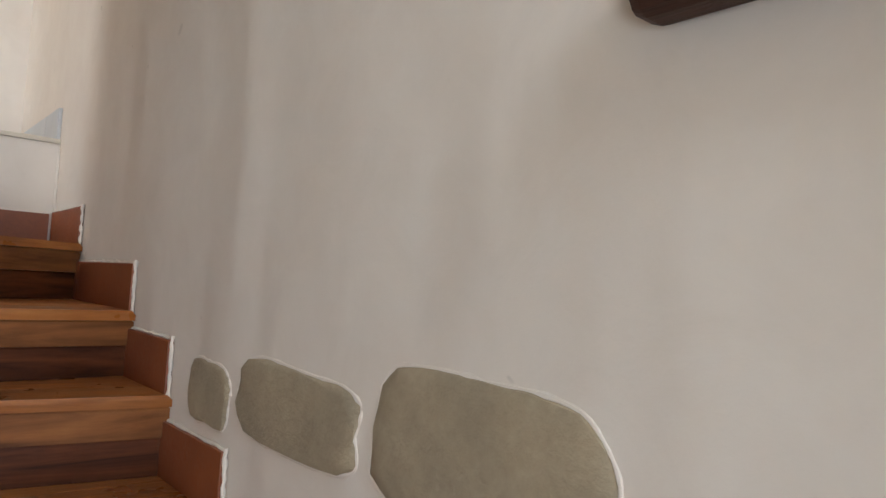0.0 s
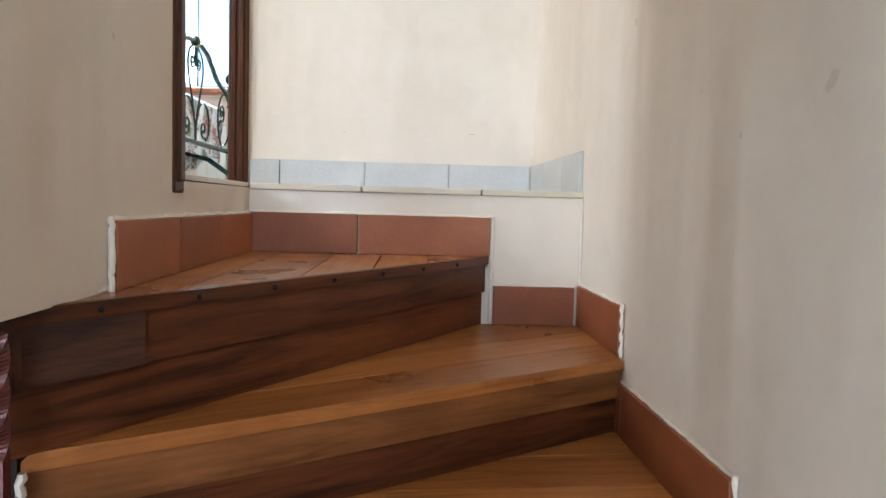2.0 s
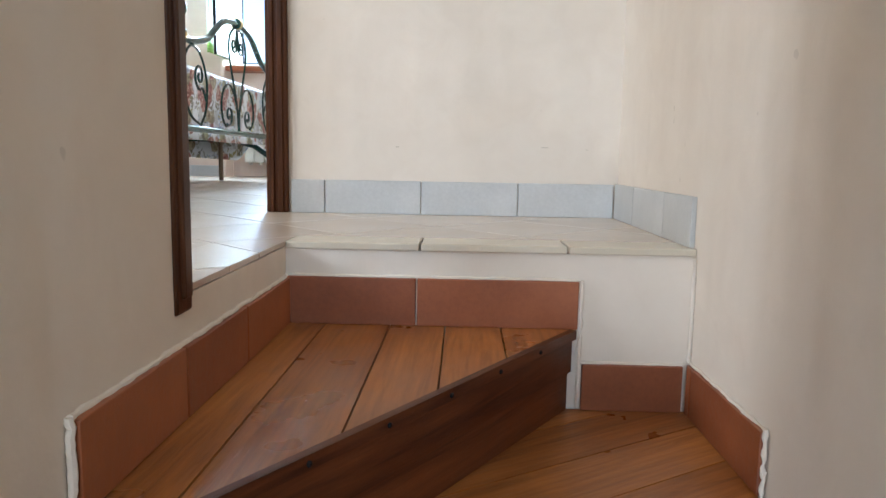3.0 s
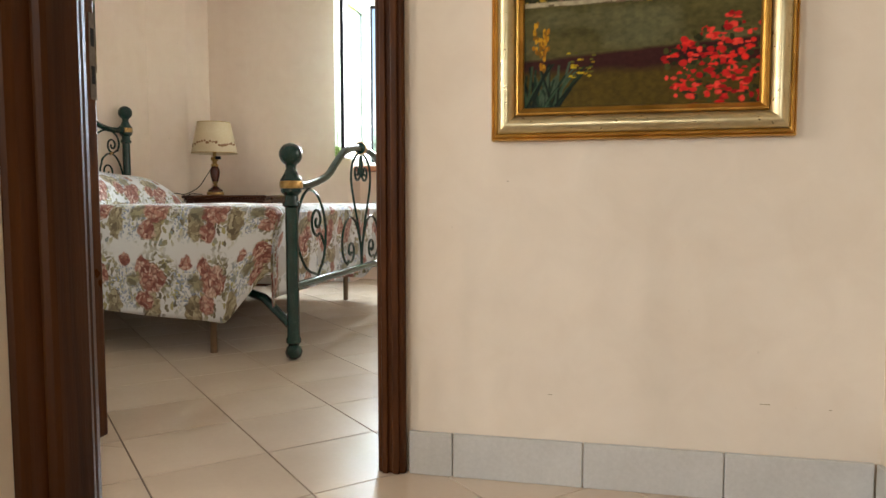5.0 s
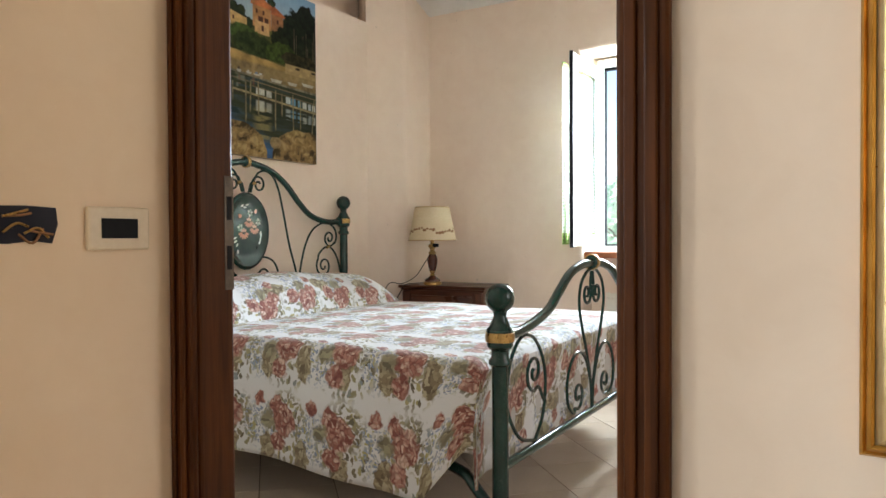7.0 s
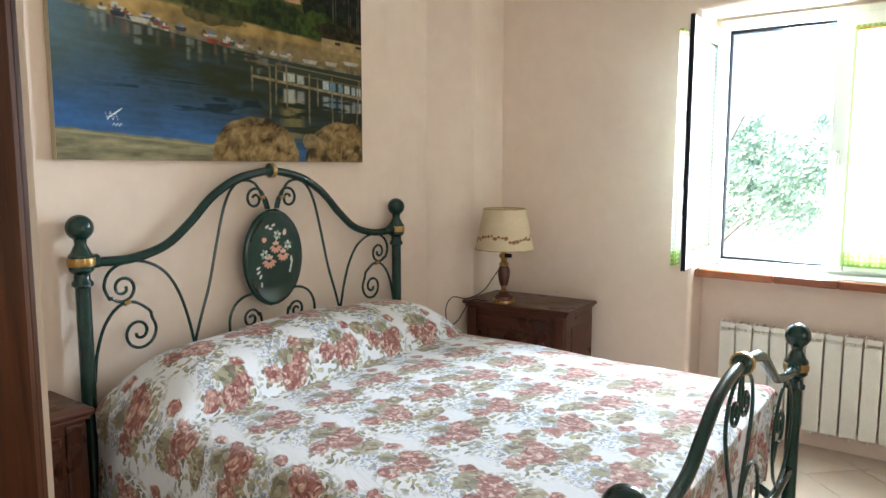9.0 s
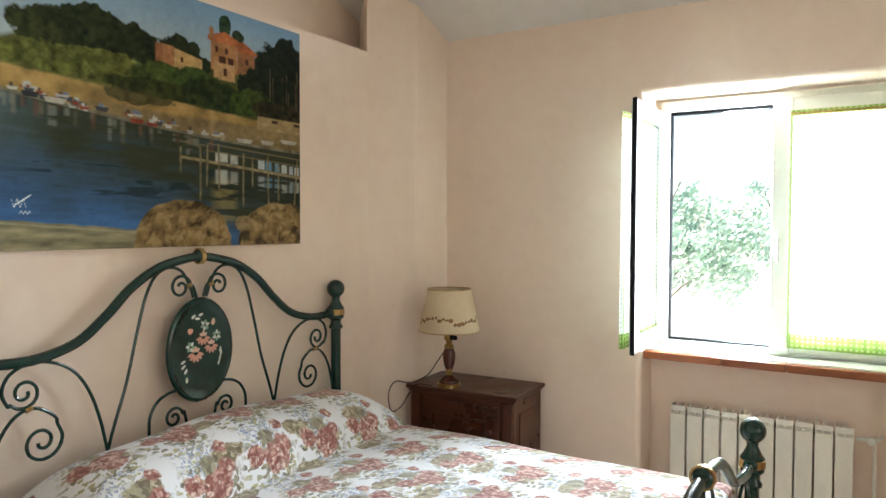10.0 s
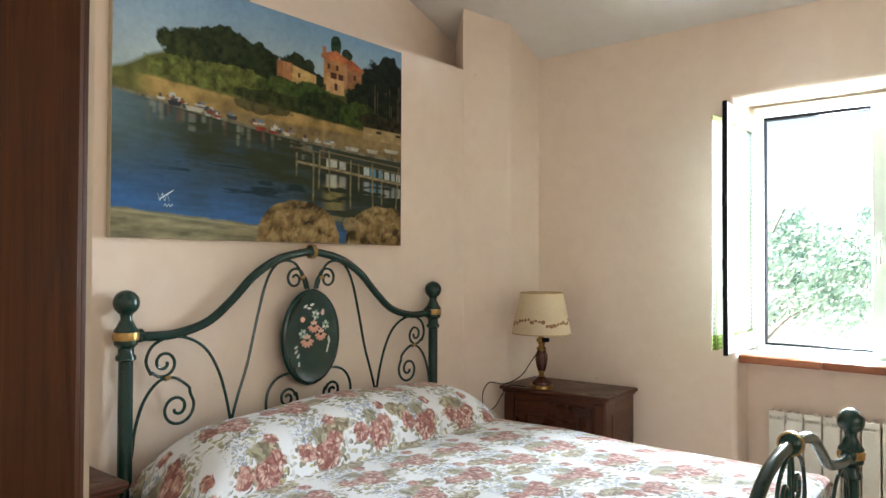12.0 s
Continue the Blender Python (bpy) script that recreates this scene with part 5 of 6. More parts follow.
rail([(Y0 + 0.03, 1.148), (4.52, 1.143), (4.64, 1.143), (4.78, 1.180), (4.89, 1.260), (5.00, 1.362), (5.12, 1.432), (5.24, 1.462), (YM, 1.470)], XH, 0.0185)
rail([(Y0 + 0.03, 0.722), (4.62, 0.722), (4.83, 0.765), (4.95, 0.83), (5.06, 0.89), (5.18, 0.918), (YM, 0.926)], XF, 0.0175)
for x, z in ((XH, 1.472), (XF, 0.928)):
    bm = bmesh.new()
    bmesh.ops.create_uvsphere(bm, u_segments=18, v_segments=12, radius=0.032, matrix=Matrix.Translation((x, YM, z)) @ Matrix.Diagonal((1, 0.8, 1, 1)))
    k_ = bed_part("crown_knob", bm, M_GREEN)
    bm = bmesh.new()
    tube(bm, [(x, YM - 0.010, z), (x, YM + 0.010, z)], 0.0345, 18)
    bed_part("band", bm, M_BRASS, "brass band", k_)
    for y in (Y0, Y1):
        s_ = 1 if y == Y0 else -1
        bm = bmesh.new()
        zz = 1.148 if x == XH else 0.722
        tube(bm, [(x, y + s_ * 0.035, zz), (x, y + s_ * 0.043, zz), (x, y + s_ * 0.058, zz), (x, y + s_ * 0.066, zz)], [0.018, 0.026, 0.026, 0.018], 14)
        bed_part("rail_collar", bm, M_GREEN)
# headboard scrolls
rod([(5.285, 1.30), (5.262, 1.36), (5.225, 1.415), (5.165, 1.43), (5.105, 1.40), (5.06, 1.32), (5.02, 1.18), (4.975, 1.0), (4.93, 0.87), (4.895, 0.76)], XH)
rod([(4.895, 0.76), (4.868, 0.88), (4.83, 0.99), (4.775, 1.075), (4.70, 1.122), (4.62, 1.132), (4.553, 1.105), (4.527, 1.05), (4.545, 1.0)] + curl(4.598, 1.035, 0.056, 0.012, 3.75, 1.45), XH)
rod([(4.475, 0.70), (4.487, 0.80), (4.52, 0.90), (4.575, 0.965), (4.64, 0.975), (4.70, 0.935)] + curl(4.655, 0.855, 0.075, 0.012, 0.75, -1.6), XH)
rod([(5.30, 1.30), (5.285, 1.345)] + curl(5.222, 1.347, 0.052, 0.012, 0.2, 1.4), XH)
rod([(5.30, 0.86), (5.275, 0.895), (5.20, 0.925), (5.12, 0.905), (5.075, 0.845), (5.07, 0.76)], XH)
rod([(5.255, 0.74), (5.235, 0.83)] + curl(5.185, 0.815, 0.045, 0.01, 0.2, 1.4), XH)
for y, z in ((4.612, 0.978), (5.262, 1.352)):
    for yy in (y, 2 * YM - y):
        bm = bmesh.new()
        tube(bm, [(XH, yy - 0.011, z - 0.004), (XH, yy + 0.011, z + 0.004)], 0.0105, 10)
        bed_part("clip", bm, M_BRASS, "small brass clip")
# oval panel
bm = bmesh.new()
rings_ = []
for k, dx in ((0.0, -0.008), (1.0, -0.008), (1.03, 0.0), (1.0, 0.010), (0.95, 0.013), (0.92, 0.009), (0.6, 0.011), (0.0, 0.012)):
    rings_.append([bm.verts.new((XH + dx, YM + 0.165 * k * math.cos(2 * math.pi * i / 40), 1.078 + 0.215 * k * math.sin(2 * math.pi * i / 40))) for i in range(40)])
for a, b in zip(rings_, rings_[1:]):
    for i in range(40):
        bm.faces.new((a[i], a[(i + 1) % 40], b[(i + 1) % 40], b[i]))
bmesh.ops.remove_doubles(bm, verts=bm.verts[:], dist=0.0004)
panel = bed_part("oval_panel", bm, M_GREEN, "oval green panel with painted flowers")


def petal(y, z, ry, rz, turn, material):
    bm = bmesh.new()
    v = []
    for i in range(12):
        a = 2 * math.pi * i / 12
        p, q = ry * math.cos(a), rz * math.sin(a) * (1 - 0.25 * math.cos(a))
        v.append((YM + y + p * math.cos(turn) - q * math.sin(turn), 1.078 + z + p * math.sin(turn) + q * math.cos(turn)))
    lo = [bm.verts.new((XH + 0.0095, *q)) for q in v]
    hi = [bm.verts.new((XH + 0.0138, *q)) for q in v]
    bm.faces.new(hi)
    for i in range(12):
        bm.faces.new((lo[i], lo[(i + 1) % 12], hi[(i + 1) % 12], hi[i]))
    bed_part("painted_petal", bm, material, "", panel)


for cy, cz, r in ((0.006, 0.046, 0.038), (-0.033, -0.017, 0.042), (0.047, 0.007, 0.038)):
    for i in range(6):
        a = radians(195 + 30 * i)
        petal(cy + r * 0.62 * math.cos(a), cz + r * 0.55 * math.sin(a) + 0.006, r * 0.36, r * 0.17, a, M_PETAL)
    for i in range(3):
        a = radians(40 + 50 * i)
        petal(cy + r * 0.34 * math.cos(a), cz + r * 0.40 * math.sin(a) + 0.008, r * 0.26, r * 0.16, a, M_PETALP)
for cy, cz in ((0.015, 0.102), (0.076, 0.052), (-0.059, 0.018)):
    for i in range(6):
        a = 2 * math.pi * i / 6 + cy * 20
        petal(cy + 0.014 * math.cos(a), cz + 0.015 * math.sin(a), 0.009, 0.0065, a, M_PETALG if i % 2 else M_PETALW)
petal(-0.059, 0.084, 0.013, 0.012, 0.3, M_PETAL)
petal(0.058, 0.113, 0.015, 0.009, 1.3, M_PETALP)
for y, z, turn in ((-0.095, -0.040, 0.5), (-0.094, -0.060, 0.7), (-0.083, -0.080, 1.0), (-0.078, -0.117, 1.5), (0.095, -0.011, 1.4), (0.099, -0.025, 1.4), (0.093, -0.046, 1.3), (0.087, -0.066, 1.2), (-0.042, 0.143, 0.6), (-0.022, 0.133, -0.1), (-0.005, 0.149, 0.4)):
    petal(y, z, 0.012, 0.005, turn, M_PETALW)
# footboard scrolls
rod([(5.315, 0.31), (5.30, 0.43), (5.255, 0.55), (5.20, 0.66), (5.165, 0.76), (5.185, 0.84), (5.245, 0.885), (5.30, 0.90)], XF)
rod([(5.31, 0.89), (5.30, 0.84)] + curl(5.258, 0.80, 0.05, 0.012, 0.6, -1.35), XF)
rod([(4.485, 0.50), (4.52, 0.62), (4.60, 0.695), (4.70, 0.69), (4.78, 0.62), (4.815, 0.52), (4.79, 0.40), (4.72, 0.325)], XF)
rod([(4.715, 0.325), (4.60, 0.36), (4.52, 0.44), (4.485, 0.52)], XF)
rod([(4.80, 0.45)] + curl(4.715, 0.565, 0.07, 0.012, -1.0, -1.5), XF)
rod([(5.30, 0.43), (5.24, 0.53), (5.16, 0.57), (5.08, 0.545), (5.03, 0.47), (5.04, 0.38), (5.10, 0.335)] + curl(5.15, 0.40, 0.06, 0.012, -2.2, 1.3), XF)
# rails and legs
for z, r in ((0.303, 0.0165),):
    bm = bmesh.new()
    tube(bm, [(XF, Y0, z), (XF, Y1, z)], r, 12)
    bed_part("lower_rail", bm, M_GREEN)
for y in (Y0, Y1):
    s_ = 1 if y == Y0 else -1
    bm = bmesh.new()
    bx(bm, XH, -1.55, y + s_ * 0.06, y + s_ * 0.09, 0.27, 0.33, bevel=0.004)
    bed_part("side_rail", bm, M_GREEN)
    bm = bmesh.new()
    tube(bm, [(XF, y, 0.13), (-1.36, y + s_ * 0.05, 0.245), (-1.56, y + s_ * 0.075, 0.30)], 0.019, 10)
    bed_part("brace", bm, M_GREEN)
for x in (-1.6, -2.9):
    for y in (Y0 + 0.05, Y1 - 0.05):
        bm = bmesh.new()
        tube(bm, [(x, y, 0), (x, y, 0.30)], 0.016, 12)
        bed_part("slat_leg", bm, surface("brown_steel_leg", (0.22, 0.14, 0.08), (0.16, 0.10, 0.06), 0.4, 0.6) if "slat_leg" not in bpy.data.objects else bpy.data.objects["slat_leg"].data.materials[0])
bm = bmesh.new()
bx(bm, XH + 0.05, -1.30, Y0 + 0.04, Y1 - 0.04, 0.30, 0.60, bevel=0.05)
bed_part("mattress", bm, M_UNDER, "pale mattress")


def bedspread():
    """One cloth: over pillows at the head, over the mattress, down both sides and the foot."""
    xa, xb, ya, yb, top = -3.20, -1.275, 4.445, 6.19, 0.635
    drop, foot = 0.43, 0.36
    nu, nv = 150, 132
    us = np.linspace(-drop, (yb - ya) + drop, nv)
    ls = np.concatenate([np.linspace(0, 0.36, 30, endpoint=False), np.linspace(0.36, 0.46, 36, endpoint=False), np.linspace(0.46, (xb - xa) + foot, nu - 66)])
    bm = bmesh.new()
    uvs, grid = {}, []
    for a in ls:
        row = []
        for b in us:
            ea = max(0.0, a - (xb - xa))
            eb = max(0.0, -b, b - (yb - ya))
            x, y = xa + min(a, xb - xa), ya + min(max(b, 0), yb - ya)
            side = -1 if b < (yb - ya) / 2 else 1
            z = top
            # pillows under the cloth
            edge_y = max(0.0, 1 - (abs(y - (ya + yb) / 2) / 0.86) ** 6)
            t_ = (x - xa) / (0.435 + 0.012 * noise.noise((y * 3.1, 7.0, 0.0)))
            if t_ < 1:
                roll = max(0.0, 1 - abs((t_ - 0.48) / 0.52) ** 2.8) ** 0.55
                z += (0.205 * roll + 0.02 * (1 - t_)) * edge_y * (0.94 + 0.06 * math.cos(2 * math.pi * (y - ya) / (yb - ya) * 2))
            z += 0.010 * (noise.noise((x * 2.3, y * 2.3, 3)))
            # rounded shoulders
            rim = min(min(abs(b), abs((yb - ya) - b)) if eb == 0 else 0, abs((xb - xa) - a) if ea == 0 else 0)
            if eb == 0 and ea == 0 and rim < 0.06 and (a > 0.5 or True):
                z -= 0.022 * (1 - rim / 0.06) ** 2
            eb *= 1 - 0.42 * min(1.0, max(0.0, (x + 1.50) / 0.16)) if eb > ea else 1.0
            fall = max(eb, ea)
            if fall > 0:
                z -= 0.022 + fall
                w_ = min(1.0, fall / 0.2)
                along = x if eb >= ea else y
                gather = 12.0 if eb >= ea else 30.0
                ripple = (0.012 if eb >= ea else 0.016) * w_ * math.sin(along * gather + 2.2 * noise.noise((along * 2.0, 0.0, 5.0))) + 0.02 * w_ * noise.noise((x * 3, y * 3, z * 2))
                if eb > 0:
                    y += side * (0.015 * w_ + (ripple if eb >= ea else 0) - 0.05 * min(eb, ea))
                if ea > 0:
                    x += (ripple if ea > eb else 0) * 0.6 - 0.02 * w_ + (0.012 if eb > ea else 0)
                # the hem hangs lower towards the foot corner
                if eb > 0:
                    z -= 0.045 * (eb / drop) * np.clip((x + 2.2) / 0.8, -0.4, 1.0) + 0.018 * (eb / drop) * noise.noise((x * 2.6, 1.0, 0.0))
            v = bm.verts.new((x, y, z))
            run = (v.co - grid[-1][len(row)].co).length + uvs[grid[-1][len(row)]][0] if grid else 0.0
            uvs[v] = (run, b)
            row.append(v)
        grid.append(row)
    lay_ = bm.loops.layers.uv.new("cloth")
    for i in range(nu - 1):
        for j in range(nv - 1):
            f = bm.faces.new((grid[i][j], grid[i + 1][j], grid[i + 1][j + 1], grid[i][j + 1]))
            for lp in f.loops:
                lp[lay_].uv = uvs[lp.vert]
    ob = make("bedspread", bm, M_FLORAL, True)
    ob.data.polygons.foreach_set("use_smooth", [True] * len(ob.data.polygons))
    sol = ob.modifiers.new("thickness", "SOLIDIFY")
    sol.thickness, sol.offset = 0.006, -1
    return tagged(ob, "white cotton bedspread printed with red roses, tucked over pillows", "bedspread")


bedspread()


# ---- nightstands and lamp ----
def nightstand(name, label):
    """Front faces its own -y; origin at the middle of the base."""
    e = empty(name)
    w, d, h = 0.64, 0.40, 0.695
    bm = bmesh.new()
    bx(bm, -w / 2, w / 2, -d / 2, d / 2, 0.06, h - 0.028, bevel=0.008)
    part("body", bm, M_CAB, e)
    bm = bmesh.new()
    bx(bm, -w / 2 - 0.025, w / 2 + 0.025, -d / 2 - 0.025, d / 2 + 0.005, h - 0.022, h, bevel=0.007)
    bx(bm, -w / 2 - 0.012, w / 2 + 0.012, -d / 2 - 0.012, d / 2, h - 0.036, h - 0.0225, bevel=0.005)
    part("top", bm, M_CAB, e)
    bm = bmesh.new()
    bx(bm, -w / 2 - 0.008, w / 2 + 0.008, -d / 2 - 0.008, d / 2, 0.0, 0.075, bevel=0.008)
    part("plinth", bm, M_CAB, e)
    for s in (-1, 1):
        bm = bmesh.new()
        bx(bm, 0.08, h - 0.04, s * (w / 2 - 0.035) - 0.035, s * (w / 2 - 0.035) + 0.035, -d / 2 - 0.012, -d / 2 + 0.01, bevel=0.012)
        part("corner_post", bm, M_CAB, e, m=UPRIGHT)
    bm = bmesh.new()
    bx(bm, -0.235, 0.235, -d / 2 - 0.014, -d / 2 + 0.002, 0.10, h - 0.07, bevel=0.005)
    dr = part("door", bm, M_CAB, e)
    for b in ((-0.17, 0.17, h - 0.16, h - 0.145), (-0.17, 0.17, 0.165, 0.18), (-0.17, -0.155, 0.165, h - 0.145), (0.155, 0.17, 0.165, h - 0.145)):
        bm = bmesh.new()
        bx(bm, b[0], b[1], -d / 2 - 0.022, -d / 2 - 0.0135, b[2], b[3], bevel=0.003)
        part("moulding", bm, M_CAB, dr)
    bm = bmesh.new()
    lathe(bm, [(0.006, 0), (0.006, 0.012), (0.014, 0.018), (0.016, 0.026), (0.010, 0.032)], 0, 0, 0, 14)
    part("knob", bm, M_IRON, dr, "small dark metal knob", True, pose(0.19, -d / 2 - 0.0135, h - 0.2, 90))
    for s in (-1, 1):
        bm = bmesh.new()
        bx(bm, s * (w / 2 + 0.001) - 0.004, s * (w / 2 + 0.001) + 0.004, -d / 2 + 0.08, d / 2 - 0.07, 0.15, h - 0.11, bevel=0.003)
        part("side_panel", bm, M_CAB, e)
    return tagged(e, label, "nightstand", "nightstands beside the bed")


ns = nightstand("nightstand", "dark walnut nightstand with a panelled door, a lamp on it")
ns.matrix_world = pose(-2.785, 6.885, 0, 0, 0, 3)
ns2 = copy_thing(ns, pose(-3.155, 4.0, 0, 0, 0, 90) @ Matrix.Diagonal((1, 0.72, 1, 1)))
ns2.name = "nightstand"
ns2["label"] = "walnut nightstand close to the bedroom doorway"

LX, LY, LZ = -2.868, 6.715, 0.696
lamp = tagged(empty("table_lamp", LX, LY, LZ), "brass and brown table lamp with a parchment shade, unlit", "table lamp")
for name, prof_, mt, lb in (
    ("base", [(0.060, 0.0), (0.066, 0.004), (0.066, 0.020), (0.058, 0.026)], M_BRASS, "brass foot ring"),
    ("base_dome", [(0.056, 0.0255), (0.054, 0.040), (0.030, 0.056), (0.020, 0.066)], M_MAHOG, "dark brown turned foot"),
    ("neck", [(0.014, 0.0655), (0.020, 0.074), (0.012, 0.082), (0.020, 0.096), (0.022, 0.104)], M_BRASS, "brass neck"),
    ("body", [(0.022, 0.1035), (0.030, 0.130), (0.036, 0.165), (0.036, 0.190), (0.028, 0.212), (0.024, 0.220)], M_MAHOG, "glossy dark brown body"),
    ("socket", [(0.026, 0.2195), (0.030, 0.232), (0.016, 0.246), (0.020, 0.262), (0.030, 0.272), (0.028, 0.288), (0.014, 0.296), (0.014, 0.36)], M_BRASS, "brass lamp socket"),
):
    bm = bmesh.new()
    lathe(bm, prof_, 0, 0, 0, 24)
    part(name, bm, mt, lamp, lb, True)
bm = bmesh.new()
R0, R1, H0, H1 = 0.172, 0.122, 0.318, 0.556
ring = lambda r, z: [bm.verts.new((r * math.cos(2 * math.pi * i / 40), r * math.sin(2 * math.pi * i / 40), z)) for i in range(40)]
rs = [ring(R0, H0), ring((R0 + R1) / 2, (H0 + H1) / 2), ring(R1, H1), ring(R1 - 0.002, H1), ring(R0 - 0.002, H0)]
for a, b in zip(rs, rs[1:] + rs[:1]):
    for i in range(40):
        bm.faces.new((a[i], a[(i + 1) % 40], b[(i + 1) % 40], b[i]))
shade = part("shade", bm, M_SHADE, lamp, "parchment shade with a printed flower border", True)
for r, z in ((R0 + 0.0005, H0 + 0.002), (R1 + 0.0005, H1 - 0.002)):
    bm = bmesh.new()
    tube(bm, [(r * math.cos(2 * math.pi * i / 40), r * math.sin(2 * math.pi * i / 40), z) for i in range(41)], 0.0028, 6)
    part("shade_trim", bm, M_BRASS, shade, smooth=True)
rnd = random.Random(8)
for i in range(46):
    a = 2 * math.pi * i / 46
    z = H0 + 0.070 + 0.016 * math.sin(3 * a) + rnd.uniform(-0.012, 0.012)
    r = R0 + (R1 - R0) * (z - H0) / (H1 - H0) + 0.0012
    s1, s2 = rnd.uniform(0.008, 0.015), rnd.uniform(0.006, 0.012)
    bm = bmesh.new()
    tilt = rnd.uniform(-0.8, 0.8)
    vv_ = []
    for k in range(8):
        p, q = s1 * math.cos(k * 0.785), s2 * math.sin(k * 0.785)
        pt, qt = p * math.cos(tilt) - q * math.sin(tilt), p * math.sin(tilt) + q * math.cos(tilt)
        rr = r - (R0 - R1) / (H1 - H0) * qt
        vv_.append(bm.verts.new((rr * math.cos(a + pt / r), rr * math.sin(a + pt / r), z + qt)))
    bm.faces.new(vv_)
    part("printed_sprig", bm, M_SPRIG, shade)
bm = bmesh.new()
bx(bm, 0.02, 0.062, -0.03, -0.012, 0.272, 0.296, bevel=0.003)
part("switch", bm, M_BLACK, lamp, "small black switch")
bm = bmesh.new()
tube(bm, smooth_line([(-0.02, -0.01, 0.21), (-0.06, -0.03, 0.14), (-0.12, -0.04, 0.06), (-0.22, -0.06, 0.008), (-0.30, -0.10, 0.012), (-0.335, -0.12, -0.06), (-0.30, -0.14, -0.15), (-0.24, -0.13, -0.12), (-0.20, -0.115, -0.05), (-0.17, -0.08, 0.006), (-0.08, -0.05, 0.006)], 8), 0.003, 7)
part("cord", bm, M_BLACK, lamp, "thin dark cord", True)
lamp["label"] = "brass and brown table lamp with a parchment shade by the window"
lamp2 = copy_thing(lamp, pose(-3.15, 4.03, LZ, 0, 0, 90))
lamp2.name = "table_lamp"
lamp2["label"] = "matching brass and brown lamp on the nightstand near the doorway"
for ob in (lamp, lamp2):
    ob["group"] = "bedside lamps"

# ---- window ----
WY = 7.405
win = tagged(empty("window_1", -1.28, WY, 0.93), "white casement window with one sash open inward", "window", kind="structure")
WIN_AT = win.matrix_world.inverted()


def wbox(name, material, *b, parent=None, label="", bev=0.004):
    bm = bmesh.new()
    bx(bm, *b, bevel=bev)
    return part(name, bm, material, parent or win, label, m=WIN_AT if parent is None else None)


for b in ((NL + 0.03, -1.83, 0.935, 2.30), (-0.72, NR - 0.002, 0.935, 2.30)):
    wbox("window_frame", M_WHITE, b[0], b[1], WY - 0.03, WY + 0.05, b[2], b[3])
for z0, z1 in ((0.935, 0.968), (2.243, 2.30)):
    wbox("window_frame", M_WHITE, -1.829, -0.721, WY - 0.03, WY + 0.05, z0, z1)
for z0, z1 in ((0.969, 0.980), (2.226, 2.242)):
    wbox("window_seal", M_BLACK, -1.829, -1.30, WY - 0.01, WY + 0.03, z0, z1, bev=0.001)
wbox("window_seal", M_BLACK, -1.829, -1.822, WY - 0.01, WY + 0.03, 0.981, 2.225, bev=0.001)
# closed sash
for b in ((-1.30, -1.205, 0.955, 2.262), (-0.775, -0.70, 0.955, 2.262)):
    wbox("sash_stile", M_WHITE, b[0], b[1], WY - 0.062, WY - 0.031, b[2], b[3], bev=0.006)
for z0, z1 in ((0.955, 1.02), (2.17, 2.262)):
    wbox("sash_rail", M_WHITE, -1.204, -0.776, WY - 0.062, WY - 0.031, z0, z1, bev=0.006)
g = wbox("pane", M_GLASS, -1.21, -0.77, WY - 0.049, WY - 0.045, 1.01, 2.18, bev=0)
g.visible_shadow = False
hd = wbox("window_handle", M_WHITE, -1.272, -1.248, WY - 0.076, WY - 0.0625, 1.50, 1.58, bev=0.004)
bm = bmesh.new()
tube(bm, smooth_line([(-1.26, WY - 0.075, 1.555), (-1.26, WY - 0.105, 1.55), (-1.26, WY - 0.108, 1.50), (-1.26, WY - 0.104, 1.425)], 5), 0.008, 8)
part("lever", bm, M_WHITE, hd, smooth=True)
for z in (1.10, 2.06):
    wbox("hinge", M_WHITE, -0.712, -0.692, WY - 0.068, WY - 0.0625, z - 0.04, z + 0.04, bev=0.003)
# open sash, turned into the room about its left edge
SX = -1.853
for b, mt in (((WY - 0.105, WY - 0.04, 0.972, 2.23), M_WHITE), ((6.79, 6.868, 0.972, 2.23), M_WHITE)):
    wbox("sash_stile", mt, SX - 0.016, SX + 0.016, b[0], b[1], b[2], b[3], bev=0.005)
wbox("sash_edge", M_BLACK, SX - 0.006, SX + 0.0165, 6.778, 6.789, 0.965, 2.236, label="dark sash edge with seal", bev=0.002)
for z0, z1 in ((0.972, 1.05), (2.155, 2.23)):
    wbox("sash_rail", M_WHITE, SX - 0.016, SX + 0.016, 6.869, WY - 0.106, z0, z1, bev=0.005)
g = wbox("pane", M_GLASS, SX - 0.002, SX + 0.002, 6.86, WY - 0.10, 1.045, 2.16, bev=0)
g.visible_shadow = False
for z in (1.28, 1.42, 1.74):
    wbox("lock_plate", M_BLACK, SX - 0.006, SX + 0.012, 6.772, 6.7775, z - 0.03, z + 0.03, bev=0.001)


